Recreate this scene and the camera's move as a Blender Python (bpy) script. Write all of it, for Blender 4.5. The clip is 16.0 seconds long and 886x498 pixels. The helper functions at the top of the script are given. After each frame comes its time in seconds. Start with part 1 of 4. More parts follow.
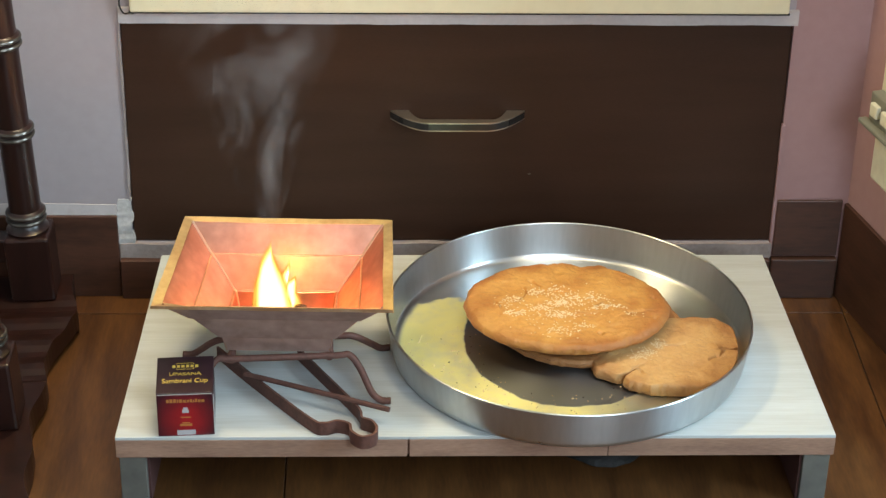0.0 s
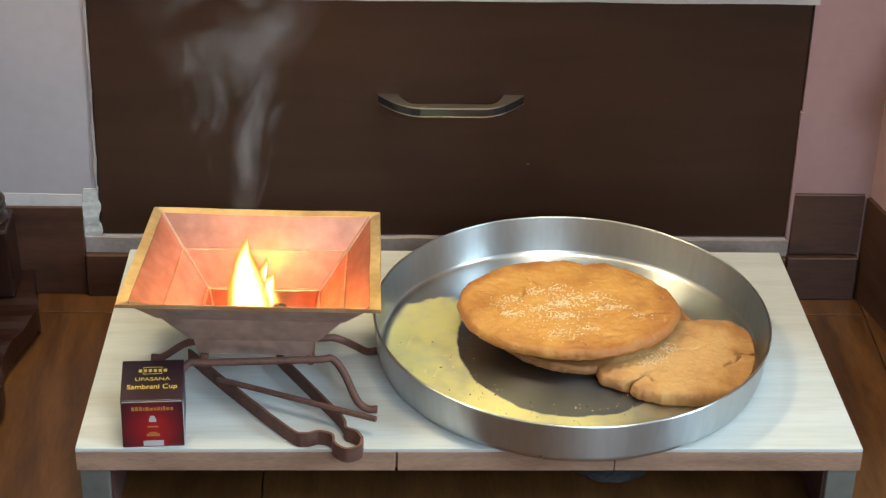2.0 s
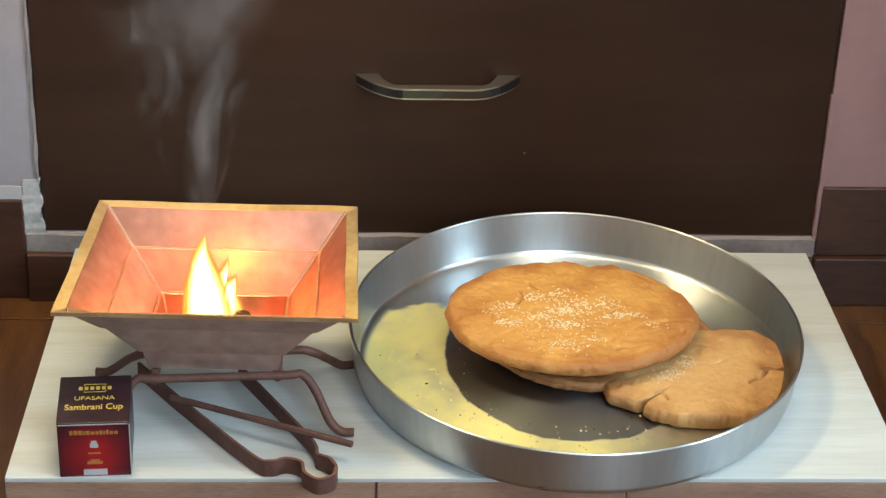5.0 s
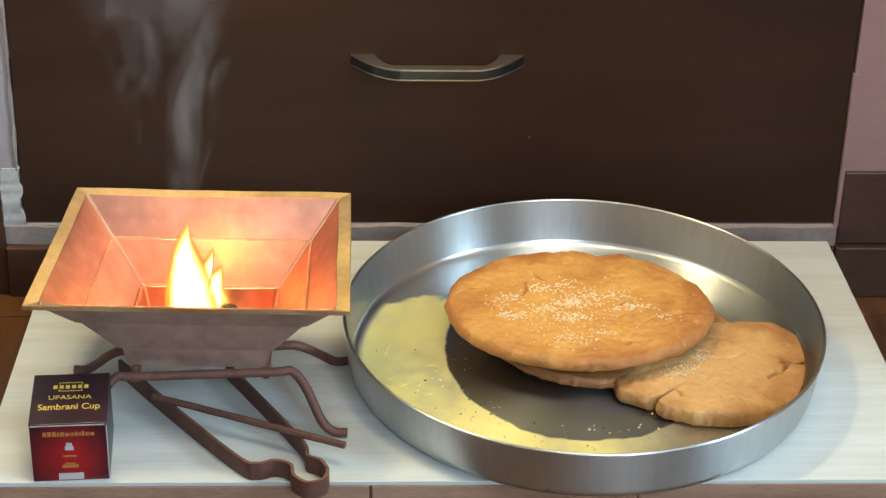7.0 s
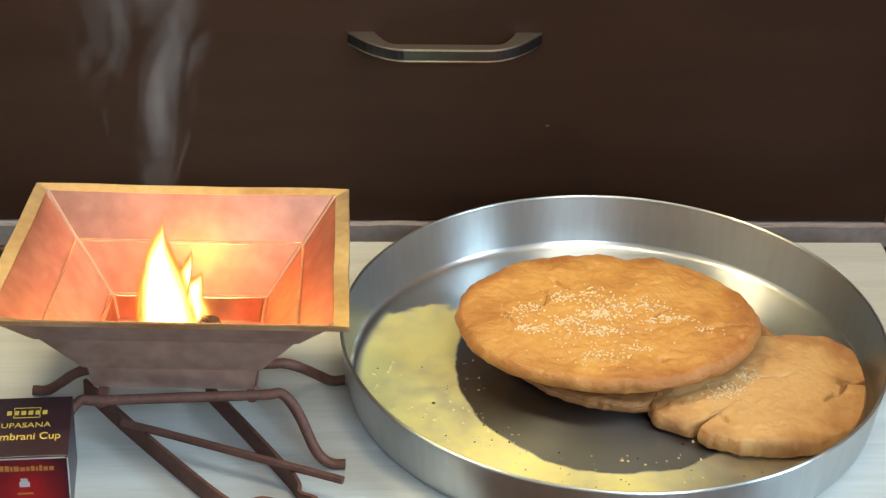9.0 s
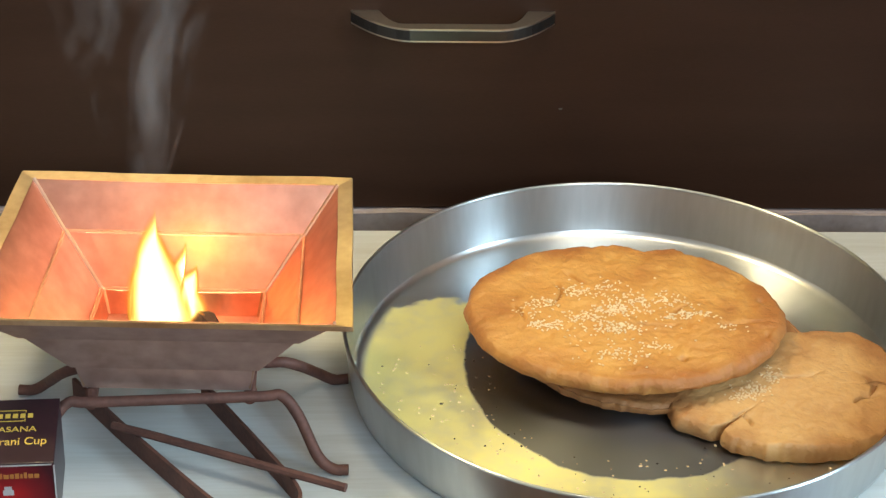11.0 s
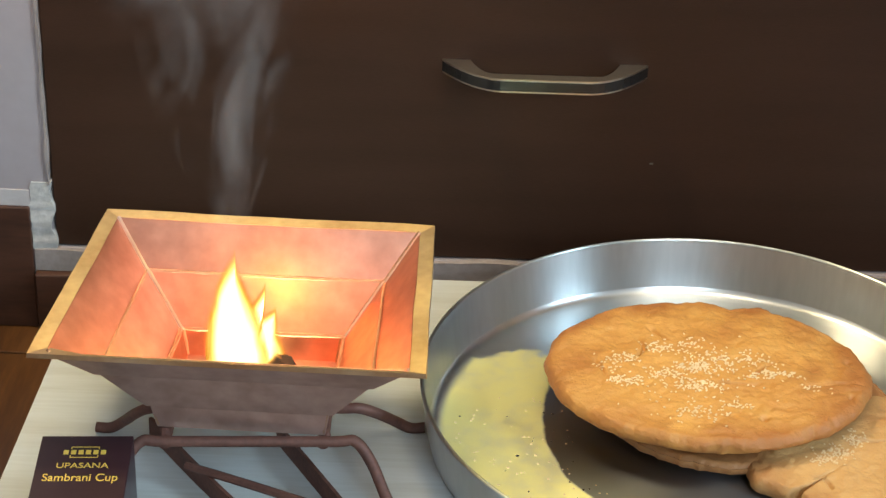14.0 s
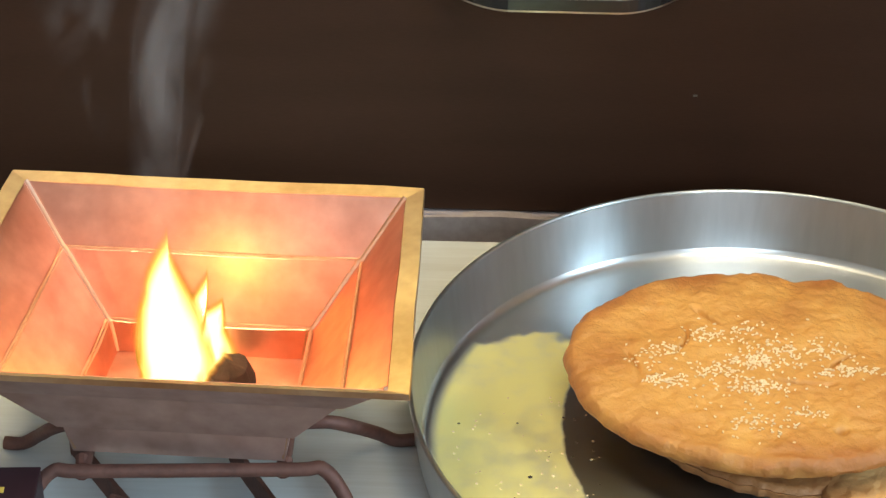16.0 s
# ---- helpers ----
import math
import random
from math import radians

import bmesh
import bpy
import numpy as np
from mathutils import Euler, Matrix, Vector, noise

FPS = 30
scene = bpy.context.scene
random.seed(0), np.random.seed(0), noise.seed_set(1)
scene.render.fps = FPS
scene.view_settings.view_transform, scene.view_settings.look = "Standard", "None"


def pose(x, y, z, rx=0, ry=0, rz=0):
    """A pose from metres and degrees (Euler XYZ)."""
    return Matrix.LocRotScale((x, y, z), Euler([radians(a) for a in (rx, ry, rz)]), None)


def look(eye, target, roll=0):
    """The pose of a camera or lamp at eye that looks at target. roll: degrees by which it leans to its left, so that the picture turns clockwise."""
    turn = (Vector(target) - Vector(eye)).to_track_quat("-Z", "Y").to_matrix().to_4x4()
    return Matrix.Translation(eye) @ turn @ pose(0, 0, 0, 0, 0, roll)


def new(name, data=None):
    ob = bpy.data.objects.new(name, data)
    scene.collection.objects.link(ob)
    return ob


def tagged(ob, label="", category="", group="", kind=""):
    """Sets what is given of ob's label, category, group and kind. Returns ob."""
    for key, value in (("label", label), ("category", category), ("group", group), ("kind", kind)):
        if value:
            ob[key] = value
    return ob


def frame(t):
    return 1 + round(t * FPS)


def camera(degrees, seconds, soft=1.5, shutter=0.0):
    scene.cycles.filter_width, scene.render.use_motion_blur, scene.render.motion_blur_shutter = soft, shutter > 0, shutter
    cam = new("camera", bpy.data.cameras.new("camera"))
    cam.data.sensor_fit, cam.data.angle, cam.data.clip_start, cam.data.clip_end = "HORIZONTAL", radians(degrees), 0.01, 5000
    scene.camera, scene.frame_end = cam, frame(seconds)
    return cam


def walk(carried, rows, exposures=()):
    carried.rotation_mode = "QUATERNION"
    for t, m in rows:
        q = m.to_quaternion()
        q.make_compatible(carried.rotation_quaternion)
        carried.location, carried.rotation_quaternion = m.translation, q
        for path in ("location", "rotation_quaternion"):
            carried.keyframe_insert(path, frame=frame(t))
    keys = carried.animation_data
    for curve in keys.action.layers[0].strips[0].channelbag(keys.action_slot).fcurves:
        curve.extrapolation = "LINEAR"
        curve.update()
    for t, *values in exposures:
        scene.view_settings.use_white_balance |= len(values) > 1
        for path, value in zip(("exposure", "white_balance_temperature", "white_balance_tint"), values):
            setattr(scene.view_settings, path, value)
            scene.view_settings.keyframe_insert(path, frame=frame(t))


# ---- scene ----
cam = camera(24.5, 16.0, 1.4)
# seconds, x, y, z in metres, yaw, pitch, roll in degrees
ROWS = [
    (0, -0.0975, -1.5448, 1.1733, -2.30, -30.01, 1.12),
    (0.5, -0.0985, -1.4968, 1.1406, -2.67, -29.97, 1.46),
    (1, -0.0986, -1.4478, 1.1196, -2.66, -30.12, 1.60),
    (1.5, -0.0998, -1.4467, 1.1166, -2.72, -30.13, 1.67),
    (2, -0.0978, -1.4067, 1.0899, -2.77, -30.04, 1.67),
    (2.5, -0.0976, -1.3776, 1.0704, -2.93, -29.90, 1.64),
    (3, -0.0964, -1.3737, 1.0703, -3.02, -29.87, 1.75),
    (3.5, -0.0956, -1.2868, 1.0210, -3.27, -29.96, 1.90),
    (4, -0.0945, -1.2636, 1.0022, -3.41, -29.95, 2.11),
    (6.5, -0.0840, -1.1279, 0.9291, -3.24, -30.26, 1.86),
    (7, -0.0748, -1.1356, 0.9216, -2.86, -30.00, 1.48),
    (7.5, -0.0763, -1.0883, 0.9052, -2.94, -30.39, 1.62),
    (8, -0.0734, -1.0058, 0.8567, -2.88, -30.40, 1.50),
    (8.5, -0.0855, -0.9834, 0.8455, -3.52, -30.34, 1.88),
    (9, -0.0839, -0.9690, 0.8389, -3.37, -30.38, 1.81),
    (11.5, -0.0849, -0.8806, 0.8029, -3.33, -31.33, 1.91),
    (12, -0.0688, -0.8581, 0.7914, -2.31, -31.35, 1.73),
    (12.5, -0.0580, -0.8440, 0.8279, -0.22, -31.81, 0.62),
    (13, -0.0598, -0.9060, 0.8432, 0.18, -31.39, 1.94),
    (13.5, -0.0547, -0.9334, 0.8330, 0.82, -30.58, 1.94),
    (14, -0.0618, -0.8981, 0.8060, 0.55, -29.64, 1.65),
    (14.5, -0.0577, -0.8593, 0.7952, 0.58, -29.60, 1.43),
    (15, -0.0533, -0.8020, 0.7837, -0.08, -30.90, 1.53),
    (15.5, -0.0356, -0.7576, 0.7633, 0.77, -31.73, 0.73),
    (16, -0.0478, -0.6473, 0.7184, 1.39, -33.27, 0.75),
]
walk(cam, [(t, pose(x, y, z, 90 + p, 0, w) @ pose(0, 0, 0, 0, 0, r)) for t, x, y, z, w, p, r in ROWS])

# ---- light ----
H = 0.080          # height of the stool's top above the floor
YW = 0.3850          # front face of the back wall
XR = 0.4190          # face of the right wall

world = bpy.data.worlds.new("world")
scene.world = world
world.use_nodes = True
world.node_tree.nodes["Background"].inputs[0].default_value = (0.75, 0.8, 0.9, 1)
world.node_tree.nodes["Background"].inputs[1].default_value = 0.05


def area_lamp(name, eye, target, sx, sy, watts, colour):
    d = bpy.data.lights.new(name, "AREA")
    d.shape, d.size, d.size_y, d.energy, d.color = "RECTANGLE", sx, sy, watts, colour
    ob = new(name, d)
    ob.matrix_world = look(eye, target)
    return ob


# overhead fill added for general warm light, its tube is out of view
area_lamp("tube_light_lamp", (0.30, -0.12, 2.2), (0.05, 0.1, H), 0.16, 1.1, 17.0, (1.0, 0.86, 0.62))
area_lamp("window_light", (0.55, -2.15, 1.25), (0.0, 0.1, 0.2), 1.0, 1.1, 45.0, (0.68, 0.86, 1.0))
area_lamp("side_window_light", (2.34, -0.95, 1.20), (0.0, -0.20, 0.40), 0.7, 1.1, 97.0, (0.60, 0.845, 1.0))
area_lamp("shelf_lamp", (-0.27, 0.315, 0.96), (-0.05, 0.06, H), 0.30, 0.05, 7.0, (1.0, 0.80, 0.47))
fl = bpy.data.lights.new("fire_lamp", "POINT")
fl.energy, fl.color, fl.shadow_soft_size = 0.34, (1.0, 0.40, 0.10), 0.012
fire_lamp = new("fire_lamp", fl)
fire_lamp.location = (-0.185, 0.125, H + 0.098)


# ---- materials ----
def mat(name, a, b=None, rough=0.5, metal=0.0, scale=8.0, fine=120.0, bump=0.15, stretch=(1, 1, 1), spec=0.5, vary=0.0, rough2=None, dist=0.002, detail=6.0):
    """Two colours mixed by a broad and a fine noise, with a fine relief."""
    m = bpy.data.materials.new(name)
    m.use_nodes = True
    nt = m.node_tree
    n, l = nt.nodes, nt.links
    p = n["Principled BSDF"]
    tc = n.new("ShaderNodeTexCoord")
    mp = n.new("ShaderNodeMapping")
    mp.inputs["Scale"].default_value = stretch
    l.new(tc.outputs["Object"], mp.inputs[0])
    n1, n2 = n.new("ShaderNodeTexNoise"), n.new("ShaderNodeTexNoise")
    n1.inputs["Scale"].default_value, n2.inputs["Scale"].default_value = scale, fine
    n1.inputs["Detail"].default_value, n2.inputs["Detail"].default_value = detail, 4
    l.new(mp.outputs[0], n1.inputs["Vector"])
    l.new(mp.outputs[0], n2.inputs["Vector"])
    mx = n.new("ShaderNodeMath")
    mx.operation = "MULTIPLY_ADD"
    mx.inputs[1].default_value = 0.35
    l.new(n2.outputs["Fac"], mx.inputs[0])
    sc = n.new("ShaderNodeMath")
    sc.operation = "MULTIPLY"
    sc.inputs[1].default_value = 0.65
    l.new(n1.outputs["Fac"], sc.inputs[0])
    l.new(sc.outputs[0], mx.inputs[2])
    rmp = n.new("ShaderNodeValToRGB")
    b = b or tuple(c * 0.8 for c in a)
    rmp.color_ramp.elements[0].position, rmp.color_ramp.elements[1].position = 0.36, 0.64
    rmp.color_ramp.elements[0].color, rmp.color_ramp.elements[1].color = (*b, 1), (*a, 1)
    l.new(mx.outputs[0], rmp.inputs[0])
    out = rmp.outputs[0]
    if vary:
        oi = n.new("ShaderNodeObjectInfo")
        hs = n.new("ShaderNodeHueSaturation")
        mr = n.new("ShaderNodeMapRange")
        mr.inputs[3].default_value, mr.inputs[4].default_value = 1 - vary, 1 + vary
        l.new(oi.outputs["Random"], mr.inputs[0])
        l.new(mr.outputs[0], hs.inputs["Value"])
        l.new(out, hs.inputs["Color"])
        out = hs.outputs[0]
    l.new(out, p.inputs["Base Color"])
    p.inputs["Metallic"].default_value = metal
    p.inputs["Specular IOR Level"].default_value = spec
    rr = n.new("ShaderNodeMapRange")
    rr.inputs[3].default_value, rr.inputs[4].default_value = rough, rough2 if rough2 is not None else min(1, rough * 1.25)
    l.new(n1.outputs["Fac"], rr.inputs[0])
    l.new(rr.outputs[0], p.inputs["Roughness"])
    if bump:
        bp = n.new("ShaderNodeBump")
        bp.inputs["Strength"].default_value, bp.inputs["Distance"].default_value = bump, dist
        l.new(mx.outputs[0], bp.inputs["Height"])
        l.new(bp.outputs[0], p.inputs["Normal"])
    return m


def glow(name, colour, strength, alpha=1.0):
    m = bpy.data.materials.new(name)
    m.use_nodes = True
    nt = m.node_tree
    n, l = nt.nodes, nt.links
    n.remove(n["Principled BSDF"])
    e = n.new("ShaderNodeEmission")
    e.inputs[0].default_value, e.inputs[1].default_value = (*colour, 1), strength
    t = n.new("ShaderNodeBsdfTransparent")
    mx = n.new("ShaderNodeMixShader")
    mx.inputs[0].default_value = alpha
    l.new(t.outputs[0], mx.inputs[1])
    l.new(e.outputs[0], mx.inputs[2])
    l.new(mx.outputs[0], n["Material Output"].inputs[0])
    return m


M_PAINT = mat("pink_wall_paint", (0.375, 0.222, 0.217), (0.34, 0.195, 0.193), 0.7, scale=3, fine=90, bump=0.08)
M_LAVENDER = mat("lavender_wall_paint", (0.36, 0.312, 0.325), (0.325, 0.28, 0.29), 0.7, scale=3, fine=90, bump=0.10)
M_ROOM = mat("room_wall_paint", (0.64, 0.62, 0.60), (0.58, 0.56, 0.54), 0.8, scale=2, fine=40, bump=0.05)
M_PLASTER = mat("white_plaster", (0.60, 0.57, 0.55), (0.34, 0.32, 0.30), 0.85, scale=40, fine=220, bump=0.6)
M_BAND = mat("pale_plaster_band", (0.54, 0.49, 0.48), (0.45, 0.40, 0.395), 0.85, scale=16, fine=160, bump=0.35)
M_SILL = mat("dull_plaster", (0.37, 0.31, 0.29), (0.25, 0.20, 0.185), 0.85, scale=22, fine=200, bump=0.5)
M_SKIRT = mat("wood_look_tile_dark", (0.085, 0.036, 0.022), (0.04, 0.018, 0.012), 0.32, scale=9, fine=60, bump=0.05, stretch=(1, 1, 6), vary=0.15)
M_TILE = mat("wood_look_tile", (0.125, 0.052, 0.016), (0.050, 0.019, 0.007), 0.3, scale=7, fine=45, bump=0.05, stretch=(7, 1, 1), vary=0.12)
M_GROUT = mat("grout", (0.16, 0.11, 0.08), None, 0.9, bump=0.2)
M_DRAWER = mat("dark_laminate", (0.048, 0.0212, 0.0120), (0.035, 0.0155, 0.0086), 0.45, scale=5, fine=160, bump=0.04, stretch=(1, 1, 8), spec=0.22)
M_CREAM = mat("cream_paint", (0.72, 0.64, 0.44), (0.66, 0.58, 0.39), 0.45, scale=4, fine=80, bump=0.04)
M_YELLOW = mat("yellow_laminate", (0.80, 0.66, 0.12), (0.74, 0.58, 0.09), 0.4, scale=3, fine=60, bump=0.03)
M_CEIL = mat("ceiling_white", (0.72, 0.71, 0.69), None, 0.9, bump=0.05)
M_TOP = mat("white_laminate_grain", (0.545, 0.575, 0.575), (0.45, 0.465, 0.445), 0.26, scale=4, fine=26, bump=0.03, stretch=(1, 16, 1))
M_EDGE = mat("raw_wood_edge", (0.36, 0.21, 0.14), (0.22, 0.12, 0.08), 0.75, scale=14, fine=120, bump=0.4, stretch=(1, 5, 5), vary=0.12)
M_LEG = mat("grey_laminate", (0.125, 0.118, 0.10), (0.085, 0.08, 0.07), 0.6, scale=10, fine=80, bump=0.1)
M_INNER = mat("dark_red_board", (0.07, 0.025, 0.022), None, 0.6, bump=0.1)
M_STEEL = mat("brushed_steel", (0.62, 0.65, 0.66), (0.52, 0.55, 0.56), 0.30, 1.0, scale=6, fine=200, bump=0.02, rough2=0.40, stretch=(1, 1, 0.1))
M_STEEL_BASE = mat("steel_base", (0.64, 0.65, 0.65), (0.54, 0.55, 0.55), 0.19, 1.0, scale=9, fine=60, bump=0.03, rough2=0.29)


def add_film_and_shade(m, colour):
    """A dried yellow film of butter on the steel, ending raggedly towards the back. Round the breads it stops and their
    shade is painted in dark grey.
    """
    nt = m.node_tree
    n, l = nt.nodes, nt.links
    p = n["Principled BSDF"]
    col = p.inputs["Base Color"].links[0].from_socket
    rgh = p.inputs["Roughness"].links[0].from_socket
    tc = n.new("ShaderNodeTexCoord")
    nz = n.new("ShaderNodeTexNoise")
    nz.inputs["Scale"].default_value, nz.inputs["Detail"].default_value = 38, 6
    l.new(tc.outputs["Object"], nz.inputs["Vector"])

    def math_node(op, a, b):
        q = n.new("ShaderNodeMath")
        q.operation = op
        for i, v in enumerate((a, b)):
            if isinstance(v, float):
                q.inputs[i].default_value = v
            else:
                l.new(v, q.inputs[i])
        return q.outputs[0]

    def step(v, lo, hi):
        q = n.new("ShaderNodeMapRange")
        q.interpolation_type = "SMOOTHSTEP"
        q.inputs[1].default_value, q.inputs[2].default_value = lo, hi
        l.new(v, q.inputs[0])
        return q.outputs[0]

    mp = n.new("ShaderNodeMapping")
    mp.inputs["Location"].default_value = (0.011, -0.07, 0)
    mp.inputs["Scale"].default_value = (10.0, 8.7, 0)
    l.new(tc.outputs["Object"], mp.inputs[0])
    ln = n.new("ShaderNodeVectorMath")
    ln.operation = "LENGTH"
    l.new(mp.outputs[0], ln.inputs[0])
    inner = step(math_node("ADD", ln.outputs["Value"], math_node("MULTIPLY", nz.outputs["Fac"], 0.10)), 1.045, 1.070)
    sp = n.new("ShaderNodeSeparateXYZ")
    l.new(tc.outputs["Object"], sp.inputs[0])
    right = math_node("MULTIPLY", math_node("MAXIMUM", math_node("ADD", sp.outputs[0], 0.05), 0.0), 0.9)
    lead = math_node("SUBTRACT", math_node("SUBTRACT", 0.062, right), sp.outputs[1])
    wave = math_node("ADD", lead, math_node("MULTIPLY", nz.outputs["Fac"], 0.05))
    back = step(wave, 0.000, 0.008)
    rad = n.new("ShaderNodeVectorMath")
    rad.operation = "LENGTH"
    flat = n.new("ShaderNodeMapping")
    flat.inputs["Scale"].default_value = (1, 1, 0)
    l.new(tc.outputs["Object"], flat.inputs[0])
    l.new(flat.outputs[0], rad.inputs[0])
    inner_film = math_node("MULTIPLY", inner, math_node("SUBTRACT", 1.0, math_node("MULTIPLY", step(math_node("ADD", sp.outputs[0], math_node("MULTIPLY", nz.outputs["Fac"], 0.06)), 0.025, 0.105), 0.8)))
    mask = math_node("MULTIPLY", math_node("MULTIPLY", inner_film, back), math_node("SUBTRACT", 1.0, step(rad.outputs["Value"], 0.163, 0.170)))
    streak = n.new("ShaderNodeTexNoise")
    streak.inputs["Scale"].default_value, streak.inputs["Detail"].default_value = 14, 8
    l.new(tc.outputs["Object"], streak.inputs["Vector"])
    scuff = n.new("ShaderNodeTexNoise")
    scuff.inputs["Scale"].default_value, scuff.inputs["Detail"].default_value = 95, 6
    l.new(tc.outputs["Object"], scuff.inputs["Vector"])
    mask = math_node("MULTIPLY", mask, step(math_node("ADD", streak.outputs["Fac"], math_node("MULTIPLY", scuff.outputs["Fac"], 0.60)), 0.10, 0.95))
    mx = n.new("ShaderNodeMix")
    mx.data_type = "RGBA"
    l.new(mask, mx.inputs["Factor"])
    # steel darkened round the breads: their shade and reflection put into the colour
    bread_shade = n.new("ShaderNodeMix")
    bread_shade.data_type = "RGBA"
    l.new(math_node("MULTIPLY", math_node("SUBTRACT", 1.0, inner), back), bread_shade.inputs["Factor"])
    l.new(col, bread_shade.inputs["A"])
    bread_shade.inputs["B"].default_value = (0.245, 0.262, 0.295, 1)
    l.new(bread_shade.outputs["Result"], mx.inputs["A"])
    mx.inputs["B"].default_value = (*colour, 1)
    l.new(mx.outputs["Result"], p.inputs["Base Color"])
    l.new(math_node("SUBTRACT", 1.0, math_node("MULTIPLY", mask, 0.46)), p.inputs["Metallic"])
    l.new(math_node("ADD", math_node("ADD", rgh, math_node("MULTIPLY", inner, 0.05)), math_node("ADD", math_node("MULTIPLY", mask, 0.10), math_node("MULTIPLY", math_node("SUBTRACT", 1.0, inner), 0.11))), p.inputs["Roughness"])


def brushed(m, amount):
    """Brush marks that run round the tray spread its highlights outwards."""
    n, l = m.node_tree.nodes, m.node_tree.links
    tg = n.new("ShaderNodeTangent")
    tg.direction_type, tg.axis = "RADIAL", "Z"
    l.new(tg.outputs[0], n["Principled BSDF"].inputs["Tangent"])
    n["Principled BSDF"].inputs["Anisotropic"].default_value = amount
    n["Principled BSDF"].inputs["Anisotropic Rotation"].default_value = 0.25


brushed(M_STEEL, 0.8)
brushed(M_STEEL_BASE, 0.7)
add_film_and_shade(M_STEEL_BASE, (0.88, 0.81, 0.33))
M_COPPER = mat("copper_sheet", (0.76, 0.40, 0.285), (0.54, 0.255, 0.175), 0.34, 1.0, scale=18, fine=90, bump=0.08, rough2=0.5)
M_DULL = mat("dulled_copper_outside", (0.63, 0.435, 0.375), (0.41, 0.26, 0.215), 0.40, 0.8, scale=14, fine=90, bump=0.08, rough2=0.6)
# paler copper for the back-left seam, its bright glint put into the colour
M_GLINTSEAM = mat("glinting_copper_edge", (0.93, 0.74, 0.63), (0.86, 0.62, 0.50), 0.28, 1.0, scale=30, fine=160, bump=0.1)
M_DULLSEAM = mat("dull_copper_edge", (0.60, 0.38, 0.25), (0.42, 0.24, 0.15), 0.45, 1.0, scale=30, fine=160, bump=0.1)
M_BRASS = mat("tarnished_brass_lip", (0.86, 0.66, 0.42), (0.66, 0.44, 0.26), 0.30, 1.0, scale=22, fine=160, bump=0.1)
M_IRON = mat("rusty_iron", (0.17, 0.075, 0.055), (0.10, 0.045, 0.035), 0.55, 0.35, scale=60, fine=300, bump=0.3)


def crust(name, pale, gold, brown, rx, ry, edge):
    """Baked crust: golden blotches, fine blisters and browning towards the outer edge."""
    m = mat(name, gold, pale, 0.46, scale=36, fine=240, bump=1.0, dist=0.0034, rough2=0.75, detail=8.0)
    nt = m.node_tree
    n, l = nt.nodes, nt.links
    p = n["Principled BSDF"]
    col = p.inputs["Base Color"].links[0].from_socket
    tc = n.new("ShaderNodeTexCoord")
    mp = n.new("ShaderNodeMapping")
    mp.inputs["Scale"].default_value = (1 / rx, 1 / ry, 0)
    l.new(tc.outputs["Object"], mp.inputs[0])
    ln = n.new("ShaderNodeVectorMath")
    ln.operation = "LENGTH"
    l.new(mp.outputs[0], ln.inputs[0])
    nz = n.new("ShaderNodeTexNoise")
    nz.inputs["Scale"].default_value, nz.inputs["Detail"].default_value = 34, 5
    l.new(tc.outputs["Object"], nz.inputs["Vector"])
    ad = n.new("ShaderNodeMath")
    ad.operation = "MULTIPLY_ADD"
    ad.inputs[1].default_value = 0.9
    l.new(nz.outputs["Fac"], ad.inputs[0])
    l.new(ln.outputs["Value"], ad.inputs[2])
    mr = n.new("ShaderNodeMapRange")
    mr.inputs[1].default_value, mr.inputs[2].default_value = 1.14, 1.48
    mr.inputs[3].default_value, mr.inputs[4].default_value = 0.0, edge
    l.new(ad.outputs[0], mr.inputs[0])
    n3 = n.new("ShaderNodeTexNoise")
    n3.inputs["Scale"].default_value, n3.inputs["Detail"].default_value = 24, 3
    l.new(tc.outputs["Object"], n3.inputs["Vector"])
    r3 = n.new("ShaderNodeMapRange")
    r3.inputs[1].default_value, r3.inputs[2].default_value = 0.60, 0.78
    r3.inputs[4].default_value = 0.6
    l.new(n3.outputs["Fac"], r3.inputs[0])
    mxf = n.new("ShaderNodeMath")
    mxf.operation = "MAXIMUM"
    l.new(mr.outputs[0], mxf.inputs[0])
    l.new(r3.outputs[0], mxf.inputs[1])
    mx = n.new("ShaderNodeMix")
    mx.data_type = "RGBA"
    l.new(mxf.outputs[0], mx.inputs["Factor"])
    l.new(col, mx.inputs["A"])
    mx.inputs["B"].default_value = (*brown, 1)
    l.new(mx.outputs["Result"], p.inputs["Base Color"])
    return m


M_CRUST = crust("bread_crust", (0.56, 0.285, 0.072), (0.48, 0.215, 0.046), (0.28, 0.085, 0.018), 0.1018, 0.0815, 0.75)
M_CRUMB = crust("bread_pale", (0.53, 0.310, 0.122), (0.45, 0.235, 0.080), (0.26, 0.095, 0.027), 0.080, 0.072, 0.8)
M_SEED = mat("sesame_seed", (0.72, 0.56, 0.34), (0.60, 0.43, 0.24), 0.5, bump=0)
M_WOOD = mat("dark_polished_wood", (0.024, 0.0075, 0.005), (0.011, 0.004, 0.003), 0.28, scale=10, fine=70, bump=0.04, stretch=(6, 6, 1))
M_RING = mat("dark_metal_ring", (0.16, 0.14, 0.12), (0.08, 0.07, 0.06), 0.25, 0.8, bump=0.03)
M_CHAR = mat("charcoal", (0.035, 0.022, 0.018), (0.015, 0.01, 0.009), 0.9, scale=60, fine=300, bump=0.8)
